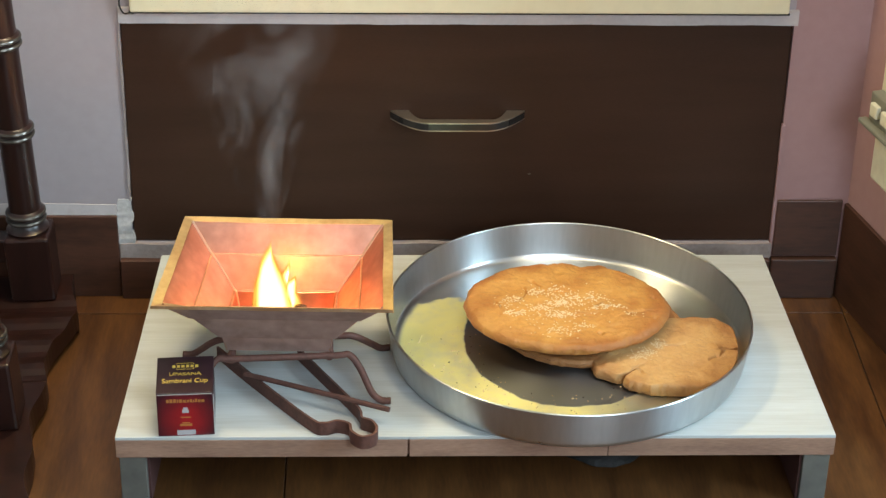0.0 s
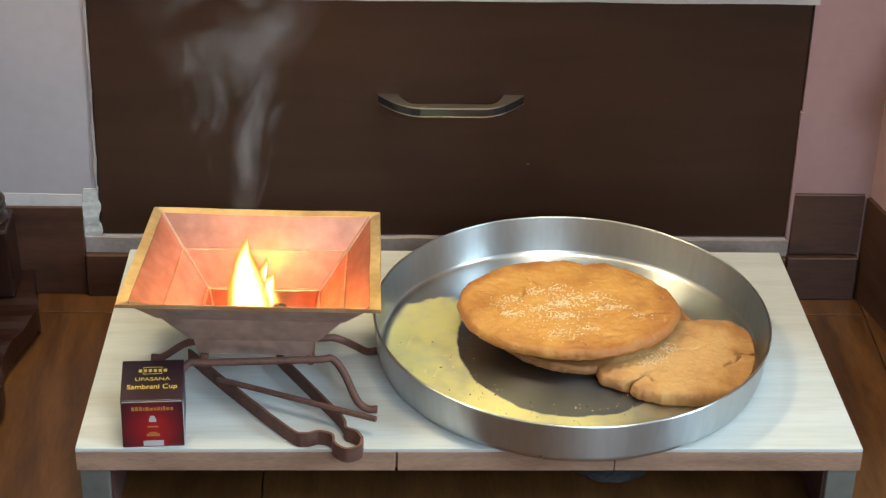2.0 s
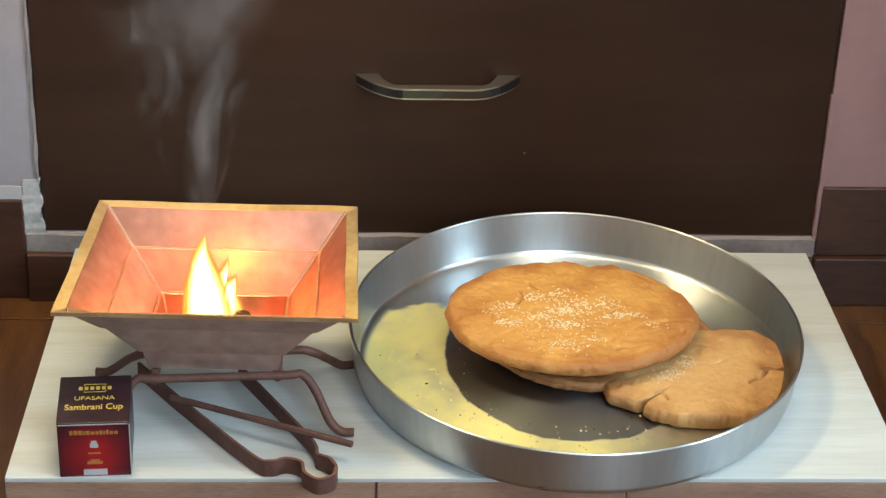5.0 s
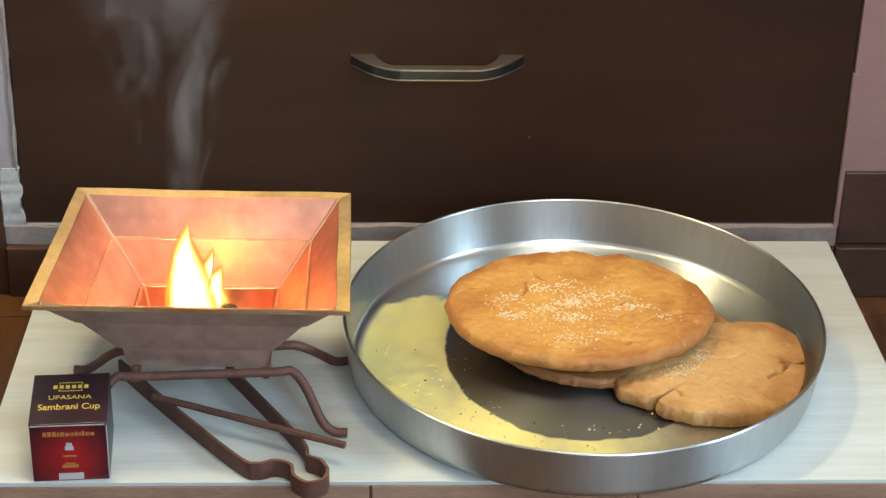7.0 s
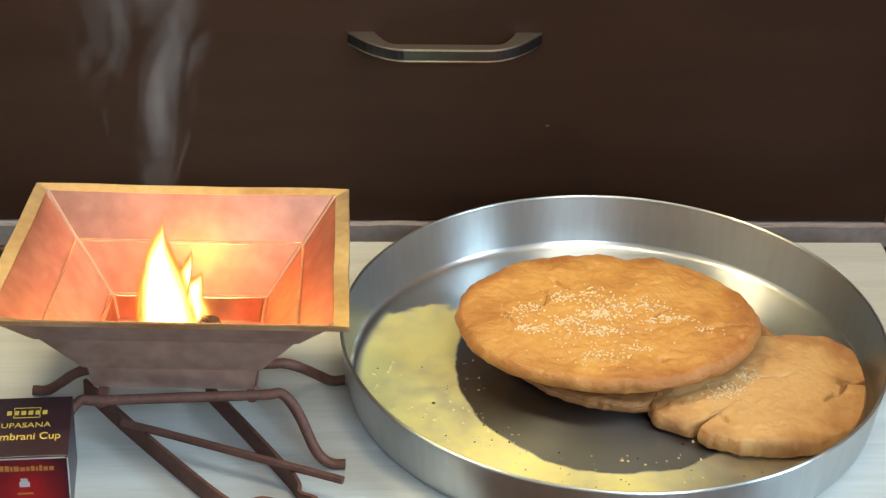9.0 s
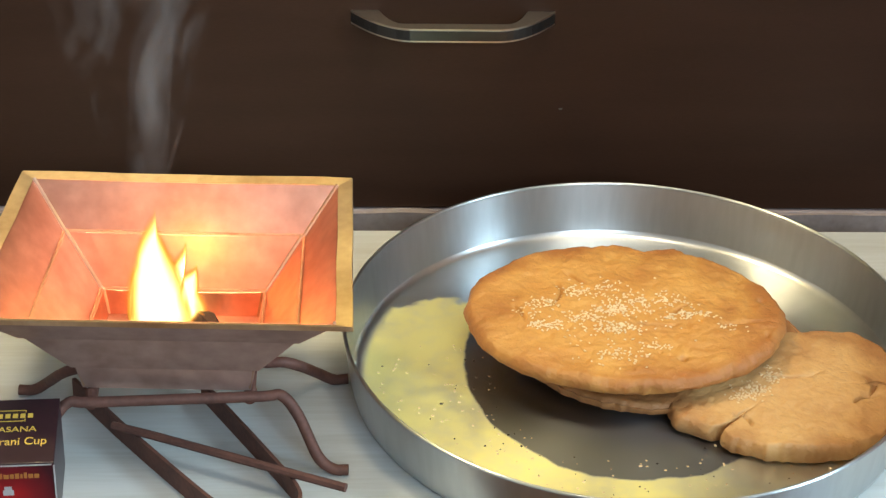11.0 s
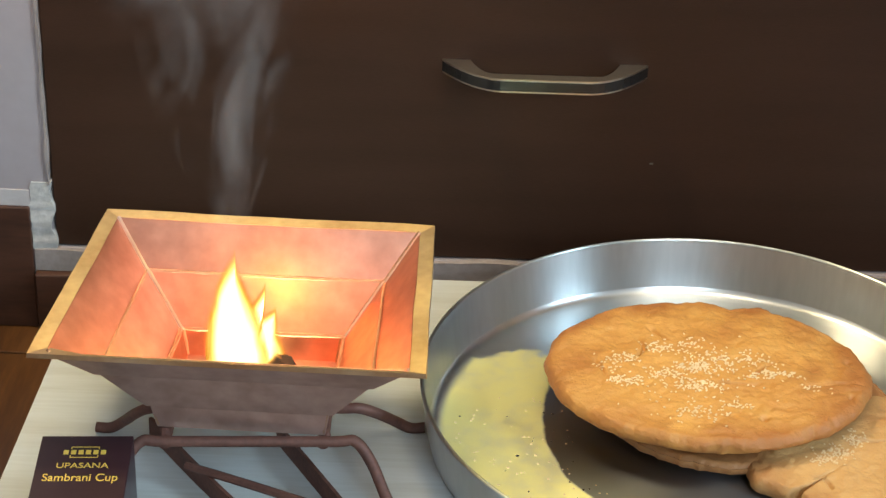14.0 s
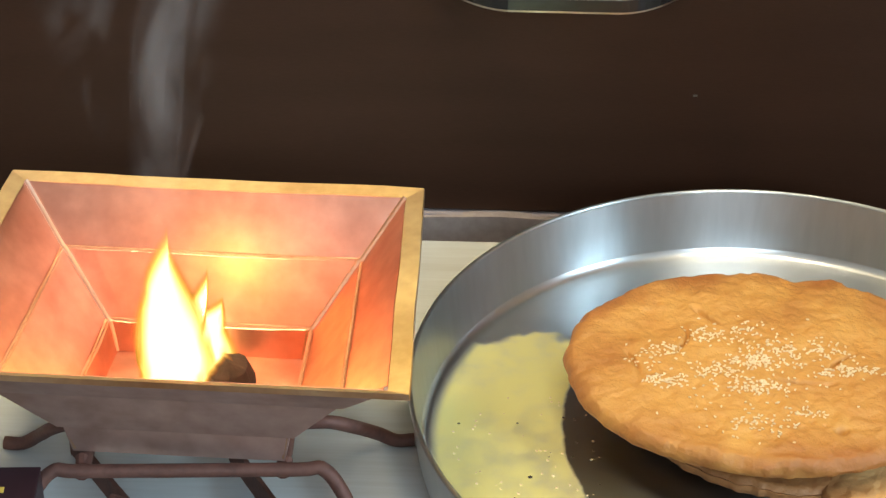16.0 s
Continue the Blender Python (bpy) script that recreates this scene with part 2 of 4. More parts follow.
M_HANDLE = mat("brushed_bronze", (0.62, 0.55, 0.47), (0.52, 0.46, 0.39), 0.34, 1.0, scale=8, fine=200, bump=0.03)
M_HBAND = mat("black_lacquer_band", (0.03, 0.028, 0.028), None, 0.2, 0.3, bump=0)
M_BOXTOP = mat("maroon_card", (0.028, 0.010, 0.016), (0.020, 0.008, 0.012), 0.3, scale=20, bump=0.03)
M_BOXRED = mat("red_card", (0.38, 0.012, 0.014), (0.24, 0.010, 0.014), 0.3, scale=14, fine=60, bump=0.03)


def vignette(m, edge):
    """Print that darkens towards the edges of the card."""
    n, l = m.node_tree.nodes, m.node_tree.links
    p = n["Principled BSDF"]
    col = p.inputs["Base Color"].links[0].from_socket
    tc, mp, ln, mr, mx = (n.new("ShaderNode" + k) for k in ("TexCoord", "Mapping", "VectorMath", "MapRange", "Mix"))
    mp.inputs["Location"].default_value, mp.inputs["Scale"].default_value = (0, 0, -0.50), (34, 0, 26)
    ln.operation, mx.data_type = "LENGTH", "RGBA"
    mr.inputs[1].default_value, mr.inputs[2].default_value = 0.15, 0.95
    l.new(tc.outputs["Object"], mp.inputs[0])
    l.new(mp.outputs[0], ln.inputs[0])
    l.new(ln.outputs["Value"], mr.inputs[0])
    l.new(mr.outputs[0], mx.inputs["Factor"])
    l.new(col, mx.inputs["A"])
    mx.inputs["B"].default_value = (*edge, 1)
    l.new(mx.outputs["Result"], p.inputs["Base Color"])


vignette(M_BOXRED, (0.045, 0.007, 0.012))
M_GOLD = mat("gold_print", (0.75, 0.55, 0.10), None, 0.35, 0.2, bump=0)
M_DULLGOLD = mat("dull_gold_print", (0.50, 0.20, 0.05), None, 0.4, 0.2, bump=0)
M_WHITEPRINT = mat("grey_print", (0.45, 0.42, 0.42), None, 0.5, bump=0)
M_PLASTIC = mat("cream_plastic", (0.70, 0.66, 0.50), None, 0.35, bump=0.02)
M_GREYPL = mat("grey_plastic", (0.20, 0.195, 0.15), None, 0.4, bump=0.02)
M_DARK = mat("black_gap", (0.01, 0.01, 0.01), None, 0.8, bump=0)
M_BAG = mat("dark_plastic_bag", (0.014, 0.012, 0.011), (0.008, 0.007, 0.007), 0.6, scale=20, bump=0.5, dist=0.01)
M_FLAMES = [glow("flame_%s" % nm, col, power, alpha) for nm, col, power, alpha in (
    ("core", (1.0, 0.82, 0.50), 6.0, 0.90), ("heart", (1.0, 0.80, 0.42), 5.0, 0.50), ("pale", (1.0, 0.76, 0.32), 4.0, 0.38), ("yellow", (1.0, 0.70, 0.22), 3.2, 0.28),
    ("gold", (1.0, 0.62, 0.14), 2.6, 0.20), ("amber", (1.0, 0.52, 0.08), 2.0, 0.14), ("orange", (1.0, 0.42, 0.05), 1.6, 0.09), ("edge", (1.0, 0.32, 0.03), 1.3, 0.05))]


# ---- helpers for meshes ----
def link(name, bm, material, parent=None, label="", smooth=False):
    me = bpy.data.meshes.new(name)
    bmesh.ops.recalc_face_normals(bm, faces=bm.faces[:])
    bm.to_mesh(me)
    bm.free()
    for f in me.polygons:
        f.use_smooth = smooth
    if smooth:
        me.set_sharp_from_angle(angle=radians(38))
    for m in (material if isinstance(material, (list, tuple)) else [material]):
        me.materials.append(m)
    ob = new(name, me)
    if parent:
        ob.parent = parent
    if label:
        ob["label"] = label
    return ob


def part(name, bm, material, parent, label="", smooth=False):
    return link(name, bm, material, parent, label, smooth)


def thing(name, label, category, group="", at=(0, 0, 0), rz=0):
    ob = new(name)
    ob.empty_display_size = 0.02
    ob.matrix_world = pose(*at, 0, 0, rz)
    return tagged(ob, label, category, group)


def add_box(bm, x0, x1, y0, y1, z0, z1, bevel=0.0):
    r = bmesh.ops.create_cube(bm, size=1.0)
    vs = r["verts"]
    for v in vs:
        v.co = Vector(((x0 + x1) / 2 + v.co.x * (x1 - x0), (y0 + y1) / 2 + v.co.y * (y1 - y0), (z0 + z1) / 2 + v.co.z * (z1 - z0)))
    if bevel:
        es = list({e for v in vs for e in v.link_edges})
        bmesh.ops.bevel(bm, geom=es, offset=bevel, segments=2, affect="EDGES", profile=0.5)


def box(x0, x1, y0, y1, z0, z1, bevel=0.0):
    bm = bmesh.new()
    add_box(bm, x0, x1, y0, y1, z0, z1, bevel)
    return bm


def lathe(profile, seg=48, sx=1.0, sy=1.0):
    """A turned body from (radius, height) pairs about z."""
    bm = bmesh.new()
    rings = []
    for r, z in profile:
        if r <= 1e-6:
            rings.append([bm.verts.new((0, 0, z))])
        else:
            rings.append([bm.verts.new((r * sx * math.cos(2 * math.pi * i / seg), r * sy * math.sin(2 * math.pi * i / seg), z)) for i in range(seg)])
    for a, b in zip(rings, rings[1:]):
        for i in range(seg):
            j = (i + 1) % seg
            if len(a) == 1 and len(b) > 1:
                bm.faces.new((a[0], b[i], b[j]))
            elif len(b) == 1 and len(a) > 1:
                bm.faces.new((a[i], a[j], b[0]))
            elif len(a) > 1:
                bm.faces.new((a[i], a[j], b[j], b[i]))
    return bm


def sweep(points, section, closed=False, up=(0, 0, 1)):
    """A bar of the given section (side, up) along points."""
    bm = bmesh.new()
    pts = [Vector(p) for p in points]
    rings = []
    for i, p in enumerate(pts):
        a, b = pts[max(0, i - 1)], pts[min(len(pts) - 1, i + 1)]
        if closed:
            a, b = pts[i - 1], pts[(i + 1) % len(pts)]
        d = (b - a).normalized()
        s = d.cross(Vector(up))
        s = s.normalized() if s.length > 1e-4 else Vector((1, 0, 0))
        u = s.cross(d).normalized()
        rings.append([bm.verts.new(p + s * q[0] + u * q[1]) for q in section])
    k = len(section)
    for a, b in list(zip(rings, rings[1:])) + ([(rings[-1], rings[0])] if closed else []):
        for i in range(k):
            bm.faces.new((a[i], a[(i + 1) % k], b[(i + 1) % k], b[i]))
    if not closed:
        bm.faces.new(rings[0])
        bm.faces.new(rings[-1][::-1])
    return bm


def disc(r, k=10):
    return [(r * math.cos(2 * math.pi * i / k), r * math.sin(2 * math.pi * i / k)) for i in range(k)]


def bar(w, h):
    return [(-w / 2, -h / 2), (w / 2, -h / 2), (w / 2, h / 2), (-w / 2, h / 2)]


def smooth_path(points, n=6):
    """Catmull-Rom through the points."""
    p = [Vector(q) for q in points]
    p = [2 * p[0] - p[1], *p, 2 * p[-1] - p[-2]]
    out = []
    for i in range(1, len(p) - 2):
        for k in range(n):
            t = k / n
            out.append(0.5 * (2 * p[i] + (p[i + 1] - p[i - 1]) * t + (2 * p[i - 1] - 5 * p[i] + 4 * p[i + 1] - p[i + 2]) * t * t + (3 * p[i] - p[i - 1] - 3 * p[i + 1] + p[i + 2]) * t ** 3))
    out.append(p[-2])
    return out


# ---- the room ----
def structure(ob, label):
    return tagged(ob, label, "", "", "structure")


XL, XE, YF, ZC = -1.6, 2.4, -2.2, 2.3
RW = 15.0         # turn of the side wall
floor = structure(link("floor", box(XL, XE, YF, YW + 0.1, -0.06, -0.004), M_GROUT), "brown wood-look tiled floor with thin pale joints")
structure(link("ceiling", box(XL - 0.1, XE + 0.1, YF - 0.1, YW + 0.1, ZC, ZC + 0.1), M_CEIL), "plain white ceiling over the room")
# back wall with the recess of the drawer cut through
DX0, DX1, DZ0, DZ1 = -0.3565, 0.3390, H - 0.0140, H + 0.2465
bm = bmesh.new()
add_box(bm, XL - 0.1, DX0, YW, YW + 0.12, 0, ZC)
add_box(bm, DX0, DX1, YW, YW + 0.12, 0, DZ0)
add_box(bm, DX0, DX1, YW, YW + 0.12, DZ1, ZC)
structure(link("wall_back", bm, M_LAVENDER), "pale lavender painted wall beside a dark drawer front")
structure(link("wall_corner", box(DX1, XE, YW, YW + 0.12, 0, ZC), M_PAINT), "dusty pink painted wall in the corner")
RIGHT = pose(XR, YW, 0, 0, 0, RW)
wr = structure(link("wall_right", box(0, 0.1, -0.36, 0.0, 0, ZC), M_PAINT), "pale pink painted side wall with a switch box")
wr.matrix_world = RIGHT
structure(link("wall_left", box(XL - 0.1, XL, YF, YW, 0, ZC), M_ROOM), "plain painted side wall")
structure(link("wall_far", box(XE, XE + 0.1, YF, YW + 0.12, 0, ZC), M_ROOM), "plain painted wall with a window")
structure(link("wall_front", box(XL, XE, YF - 0.1, YF, 0, ZC), M_ROOM), "plain painted wall")


def rough_strip(x0, x1, z0, z1, y0, y1, seed, n=40, amp=0.003):
    """A hand-plastered strip with uneven edges."""
    bm = bmesh.new()
    horiz = (x1 - x0) > (z1 - z0)
    rows_ = []
    for i in range(n + 1):
        t = i / n
        j0, j1, jy = (amp * 1.6 * (noise.noise(Vector((t * n * 0.16 + 31 * k, seed * 7.1, 0))) + 0.5 * noise.noise(Vector((t * n * 0.45 + 17 * k, seed, 3)))) for k in (1, 2, 3))
        jy *= 0.4
        if horiz:
            x = x0 + (x1 - x0) * t
            c = [(x, y0 + jy, z0 + j0 * 0.3), (x, y0 + jy, z1 + j1), (x, y1, z1 + j1), (x, y1, z0 + j0 * 0.3)]
        else:
            z = z0 + (z1 - z0) * t
            c = [(x0 + j0, y0 + jy, z), (x1 + j1, y0 + jy, z), (x1 + j1, y1, z), (x0 + j0, y1, z)]
        rows_.append([bm.verts.new(q) for q in c])
    for a, b in zip(rows_, rows_[1:]):
        for i in range(4):
            bm.faces.new((a[i], a[(i + 1) % 4], b[(i + 1) % 4], b[i]))
    bm.faces.new(rows_[0])
    bm.faces.new(rows_[-1][::-1])
    return bm


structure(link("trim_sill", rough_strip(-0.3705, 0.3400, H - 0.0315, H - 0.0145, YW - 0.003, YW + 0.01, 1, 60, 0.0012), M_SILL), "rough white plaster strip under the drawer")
structure(link("trim_patch", rough_strip(-0.3708, -0.3555, H - 0.0150, H + 0.0400, YW - 0.0015, YW + 0.01, 2, 26, 0.0018), M_PLASTER, None, "", True), "crumbling white plaster patch beside the drawer")
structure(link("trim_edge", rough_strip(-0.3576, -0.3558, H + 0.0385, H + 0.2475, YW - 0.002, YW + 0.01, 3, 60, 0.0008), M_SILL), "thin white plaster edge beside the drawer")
structure(link("trim_right", rough_strip(0.3380, 0.3415, H - 0.0140, H + 0.13, YW - 0.0015, YW + 0.01, 5, 40, 0.0005), M_PAINT), "uneven painted plaster edge beside the drawer")
structure(link("trim_band", rough_strip(-1.0, -0.3715, H + 0.0205, H + 0.0345, YW - 0.0008, YW + 0.01, 7, 60, 0.0012), M_BAND), "pale plaster band above the skirting")
structure(link("trim_top", rough_strip(-0.356, 0.3420, H + 0.2460, H + 0.2620, YW - 0.004, YW + 0.01, 4, 60, 0.0012), M_BAND), "white plaster strip over the drawer")

win = structure(new("window_1"), "white framed window in the wall behind")
win.matrix_world = pose(0.55, YF, 1.25)
for nm, bx in (("window_frame", (-0.56, -0.50, 0.0, 0.03, -0.61, 0.61)), ("window_frame", (0.50, 0.56, 0.0, 0.03, -0.61, 0.61)), ("window_frame", (-0.50, 0.50, 0.0, 0.03, 0.55, 0.61)), ("window_sill", (-0.50, 0.50, 0.0, 0.05, -0.61, -0.55))):
    part(nm, box(*bx, 0.003), M_CEIL, win)

side_win = structure(new("window_2"), "white framed window in the far side wall")
side_win.matrix_world = pose(XE, -0.95, 1.20)
for nm, bx in (("window_frame", (-0.03, 0.0, -0.52, -0.46, -0.72, 0.72)), ("window_frame", (-0.03, 0.0, 0.46, 0.52, -0.72, 0.72)), ("window_frame", (-0.03, 0.0, -0.46, 0.46, 0.66, 0.72)), ("window_sill", (-0.05, 0.0, -0.46, 0.46, -0.72, -0.66))):
    part(nm, box(*bx, 0.003), M_CEIL, side_win)

# skirting of dark wood-look tiles
skirt = structure(link("baseboard", box(XL, XR, YW - 0.002, YW - 0.0005, 0, H - 0.036), M_GROUT), "dark brown wood-look tile skirting along the wall")


def skirt_tile(x0, x1, y0, y1, z0, z1, m=None):
    ob = part("tile", box(x0, x1, y0, y1, z0, z1, 0.0012), M_SKIRT, skirt)
    if m:
        ob.matrix_local = m
    return ob


skirt_tile(-1.0, -0.3718, YW - 0.004, YW, 0.0, H + 0.0205)
skirt_tile(-0.3708, -0.06, YW - 0.009, YW, 0.0, H - 0.0322)
skirt_tile(-0.0585, 0.3390, YW - 0.009, YW, 0.0, H - 0.0322)
skirt_tile(0.3415, XR - 0.006, YW - 0.004, YW, H - 0.0290, H + 0.0400)
skirt_tile(0.3405, XR - 0.006, YW - 0.010, YW, 0.0, H - 0.0305)
for y0, y1 in ((-0.242, -0.002), (-0.360, -0.244)):
    skirt_tile(-0.005, 0.0, y0, y1, 0.0, H + 0.0370, RIGHT)

# cream rail and yellow cupboard over the drawer
cab = thing("wall_cupboard", "cream and yellow cupboard on the wall above the drawer", "cupboard", at=(0, YW, H + 0.009))
part("bottom_rail", box(-0.3425, 0.3290, -0.016, -0.0005, 0.2540, 0.320, 0.002), M_CREAM, cab, "cream painted bottom rail")
part("door", box(-0.3425, -0.0125, -0.020, -0.0005, 0.322, 1.10, 0.002), M_YELLOW, cab, "yellow laminate door")
part("door", box(-0.0105, 0.3290, -0.020, -0.0005, 0.322, 1.10, 0.002), M_YELLOW, cab, "yellow laminate door")
part("gap_line", box(-0.3435, 0.3300, -0.0145, -0.0006, 0.2527, 0.2539), M_DARK, cab, "dark line under the rail")
part("hook", sweep(smooth_path([(-0.338, -0.018, 0.254), (-0.342, -0.020, 0.2555), (-0.348, -0.020, 0.2555), (-0.352, -0.019, 0.265), (-0.350, -0.018, 0.28)], 5), disc(0.0009, 6)), M_DARK, cab, "thin dark wire hook")

# ---- drawer ----
drawer = thing("drawer", "dark brown laminate drawer front with a bronze bow handle", "drawer", at=(0, YW + 0.003, H))
part("front", box(DX0 + 0.001, DX1 - 0.001, 0, 0.02, -0.0130, 0.2455, 0.0015), M_DRAWER, drawer)


def bow_handle():
    # plan of the bow: outer curve bulging towards the room, inner one hollowed between two wide feet
    n = 32
    x0, x1 = -0.0782, 0.0634
    outer, inner = [], []
    for i in range(n + 1):
        t = i / n
        x = x0 + (x1 - x0) * t
        s = min(t, 1 - t) / 0.30
        o = 0.030 * (1 - (1 - min(1, s)) ** 2.0)
        outer.append((x, -o))
        xi = x0 + (x1 - x0) * (0.135 + 0.73 * t)
        si = min(t, 1 - t) / 0.16
        inner.append((xi, -0.0215 * (1 - (1 - min(1, si)) ** 2.2)))
    return outer, inner


def slab(outer, inner, z0, z1, grow=0.0):
    bm = bmesh.new()
    n = len(outer)
    vs = []
    for z in (z0, z1):
        vs.append([[bm.verts.new((x, y - grow, z)) for x, y in outer], [bm.verts.new((x, y, z)) for x, y in inner]])
    for i in range(n - 1):
        bm.faces.new((vs[1][0][i], vs[1][0][i + 1], vs[1][1][i + 1], vs[1][1][i]))
        bm.faces.new((vs[0][0][i], vs[0][1][i], vs[0][1][i + 1], vs[0][0][i + 1]))
        bm.faces.new((vs[0][0][i], vs[0][0][i + 1], vs[1][0][i + 1], vs[1][0][i]))
        bm.faces.new((vs[0][1][i], vs[1][1][i], vs[1][1][i + 1], vs[0][1][i + 1]))
    for k in (0, -1):
        bm.faces.new((vs[0][0][k], vs[1][0][k], vs[1][1][k], vs[0][1][k]))
    return bm


HO, HI = bow_handle()
ZH = 0.1448
handle = part("handle", slab(HO, HI, ZH - 0.0100, ZH), M_HANDLE, drawer, "brushed bronze bow handle")
part("band", slab([(x, y - 0.0006) for x, y in HO], [(x, y + 0.002) for x, y in HO], ZH - 0.0086, ZH - 0.0015), M_HBAND, handle, "glossy dark band")
part("speck", box(0.0700, 0.0725, -0.0008, 0.0002, 0.0688, 0.0698), M_LEG, drawer, "tiny pale paint speck")

# ---- switch box on the right wall ----
sw = thing("switch_box", "cream plastic switch box with a grey breaker", "switch box", at=(0, 0, 0))
sw.matrix_world = RIGHT @ pose(0, -0.100, H + 0.112)
part("casing", box(-0.022, -0.0002, -0.13, 0.026, -0.004, 0.135, 0.003), M_PLASTIC, sw)
brk = part("breaker", box(-0.036, -0.0222, -0.035, 0.020, 0.065, 0.100, 0.002), M_GREYPL, sw, "grey breaker module")
for yy in (-0.026, -0.004):
    part("toggle", box(-0.041, -0.0355, yy, yy + 0.015, 0.078, 0.092, 0.0015), M_PLASTIC, brk, "white toggle")
part("lip", box(-0.047, -0.0362, -0.040, 0.022, 0.066, 0.071, 0.002), M_GREYPL, brk)

# ---- turned wooden stand ----
stand = thing("wooden_stand", "dark polished wooden stand with turned ringed posts", "stand", at=(-0.4600, 0.345, 0))


def turned_post(h):
    r = 0.0168
    prof = [(0.0, 0.105), (0.0215, 0.105), (0.0225, 0.109), (0.0185, 0.112)]
    for z in (0.118, 0.216, 0.3175, 0.42):
        prof += [(r, z - 0.002), (0.0195, z), (0.0208, z + 0.003), (0.0182, z + 0.006), (0.0208, z + 0.009), (0.0195, z + 0.012), (r, z + 0.014)]
    return prof + [(r, h), (0.0, h)]


for py, px in ((0.0, 0.0), (-0.240, -0.004)):
    bmx = lathe(turned_post(0.60), 32)
    for v in bmx.verts:
        v.co += Vector((px, py, 0))
    post = part("post", bmx, M_WOOD, stand, "turned dark wood post", True)
    for z in (0.124, 0.222, 0.3235, 0.426):
        for dz in (-0.0035, 0.0035):
            bmr = lathe([(0.0178, z + dz - 0.0028), (0.0208, z + dz - 0.0018), (0.0215, z + dz), (0.0208, z + dz + 0.0018), (0.0178, z + dz + 0.0028)], 32)
            for v in bmr.verts:
                v.co += Vector((px, py, 0))
            part("ring", bmr, M_RING, post, "dark polished ring", True)
    part("block", box(px - 0.0235, px + 0.0235, py - 0.0235, py + 0.0235, 0.030, 0.1055, 0.003), M_WOOD, stand)
bm = bmesh.new()
n = 48
L, B = [[], []], [[], []]
for i in range(n + 1):
    t = i / n
    y = 0.030 - 0.42 * t
    right = 0.030 + 0.020 * math.exp(-((y + 0.035) / 0.035) ** 2) + 0.004 * math.sin(y * 60) + 0.016 * max(0, t - 0.72) / 0.28
    top = 0.0305 - 0.004 * math.sin(t * 30) ** 2 * (0.12 < t < 0.5)
    low = 0.0 if (t < 0.18 or t > 0.8) else 0.007
    for k, x in ((0, -0.05), (1, right)):
        L[k].append(bm.verts.new((x, y, top)))
        B[k].append(bm.verts.new((x, y, low)))
for i in range(n):
    bm.faces.new((L[0][i], L[0][i + 1], L[1][i + 1], L[1][i]))
    bm.faces.new((B[0][i], B[1][i], B[1][i + 1], B[0][i + 1]))
    bm.faces.new((L[1][i], L[1][i + 1], B[1][i + 1], B[1][i]))
    bm.faces.new((L[0][i], B[0][i], B[0][i + 1], L[0][i + 1]))
for k in (0, -1):
    bm.faces.new((L[0][k], L[1][k], B[1][k], B[0][k]))
part("foot_rail", bm, M_WOOD, stand, "carved dark wood foot rail")
part("crossbar", box(-0.30, -0.0230, -0.012, 0.012, 0.072, 0.099, 0.002), M_WOOD, stand)
stand.matrix_world = pose(-0.4560, 0.345, 0, 0, -2.5, 0)

# ---- low stool ----
stool = thing("low_stool", "low wooden stool with white laminate top and raw edges", "stool")
SX, SD = 0.3340, 0.334


def tapered(bm):
    for v in bm.verts:
        v.co.x *= 1 - 0.040 * max(0.0, v.co.y) / SD
    return bm


part("top", tapered(box(-SX, SX, 0.0005, SD, H - 0.0035, H, 0.0004)), M_TOP, stool, "white wood-grain laminate top")
part("core", tapered(box(-SX + 0.001, SX - 0.001, 0.004, SD - 0.001, H - 0.022, H - 0.0036)), M_EDGE, stool)
for a, b in ((-SX, -0.0650), (-0.0630, 0.1215), (0.1221, SX)):
    part("edge_strip", box(a, b, 0.0, 0.0042, H - 0.0225, H - 0.0037, 0.0006), M_EDGE, stool, "raw wood edge strip")
for a, b in ((-SX + 0.002, -SX + 0.027), (SX - 0.027, SX - 0.002)):
    leg = part("side_panel", tapered(box(a, b, 0.003, SD - 0.006, 0.0, H - 0.0226, 0.001)), M_LEG, stool, "grey laminate side panel")
    xi = b if a < 0 else a - 0.0022
    part("inner_face", tapered(box(xi + 0.0001, xi + 0.0021, 0.008, SD - 0.008, 0.001, H - 0.0230)), M_INNER, leg, "dark red inner face")

bag = link("plastic_bag", lathe([(0.0, 0.050), (0.03, 0.052), (0.06, 0.043), (0.085, 0.025), (0.09, 0.008), (0.07, 0.0), (0, 0)], 40), M_BAG, None, "", True)
for v in bag.data.vertices:
    v.co += noise.noise_vector(v.co * 30) * 0.006 * (1 if v.co.z > 0.004 else 0)
bag.location = (0.13, 0.12, 0.0)
bag.scale = (0.55, 0.7, 0.42)
tagged(bag, "crumpled dark plastic bag on the floor under the stool", "bag")

# ---- steel tray ----
TX, TY, TR = 0.0957, 0.1528, 0.1786
tray = thing("steel_tray", "round brushed steel tray with upright rim on the stool", "tray", at=(TX, TY, H))
base = [(0.0, 0.0016), (0.163, 0.0016), (0.1685, 0.0020), (0.1714, 0.0034), (0.1728, 0.0060), (0.1736, 0.0060), (0.1742, 0.0058), (0.1734, 0.0028), (0.1712, 0.0006), (0.168, 0.0001), (0.0, 0.0001)]
part("base", lathe(base, 160), M_STEEL_BASE, tray, "flat round steel base with worn film and painted bread shade", True)
side = [(0.1728, 0.0060), (0.1735, 0.0100), (TR - 0.0012, 0.0395), (TR + 0.0004, 0.0395), (0.1750, 0.0095), (0.1742, 0.0058)]
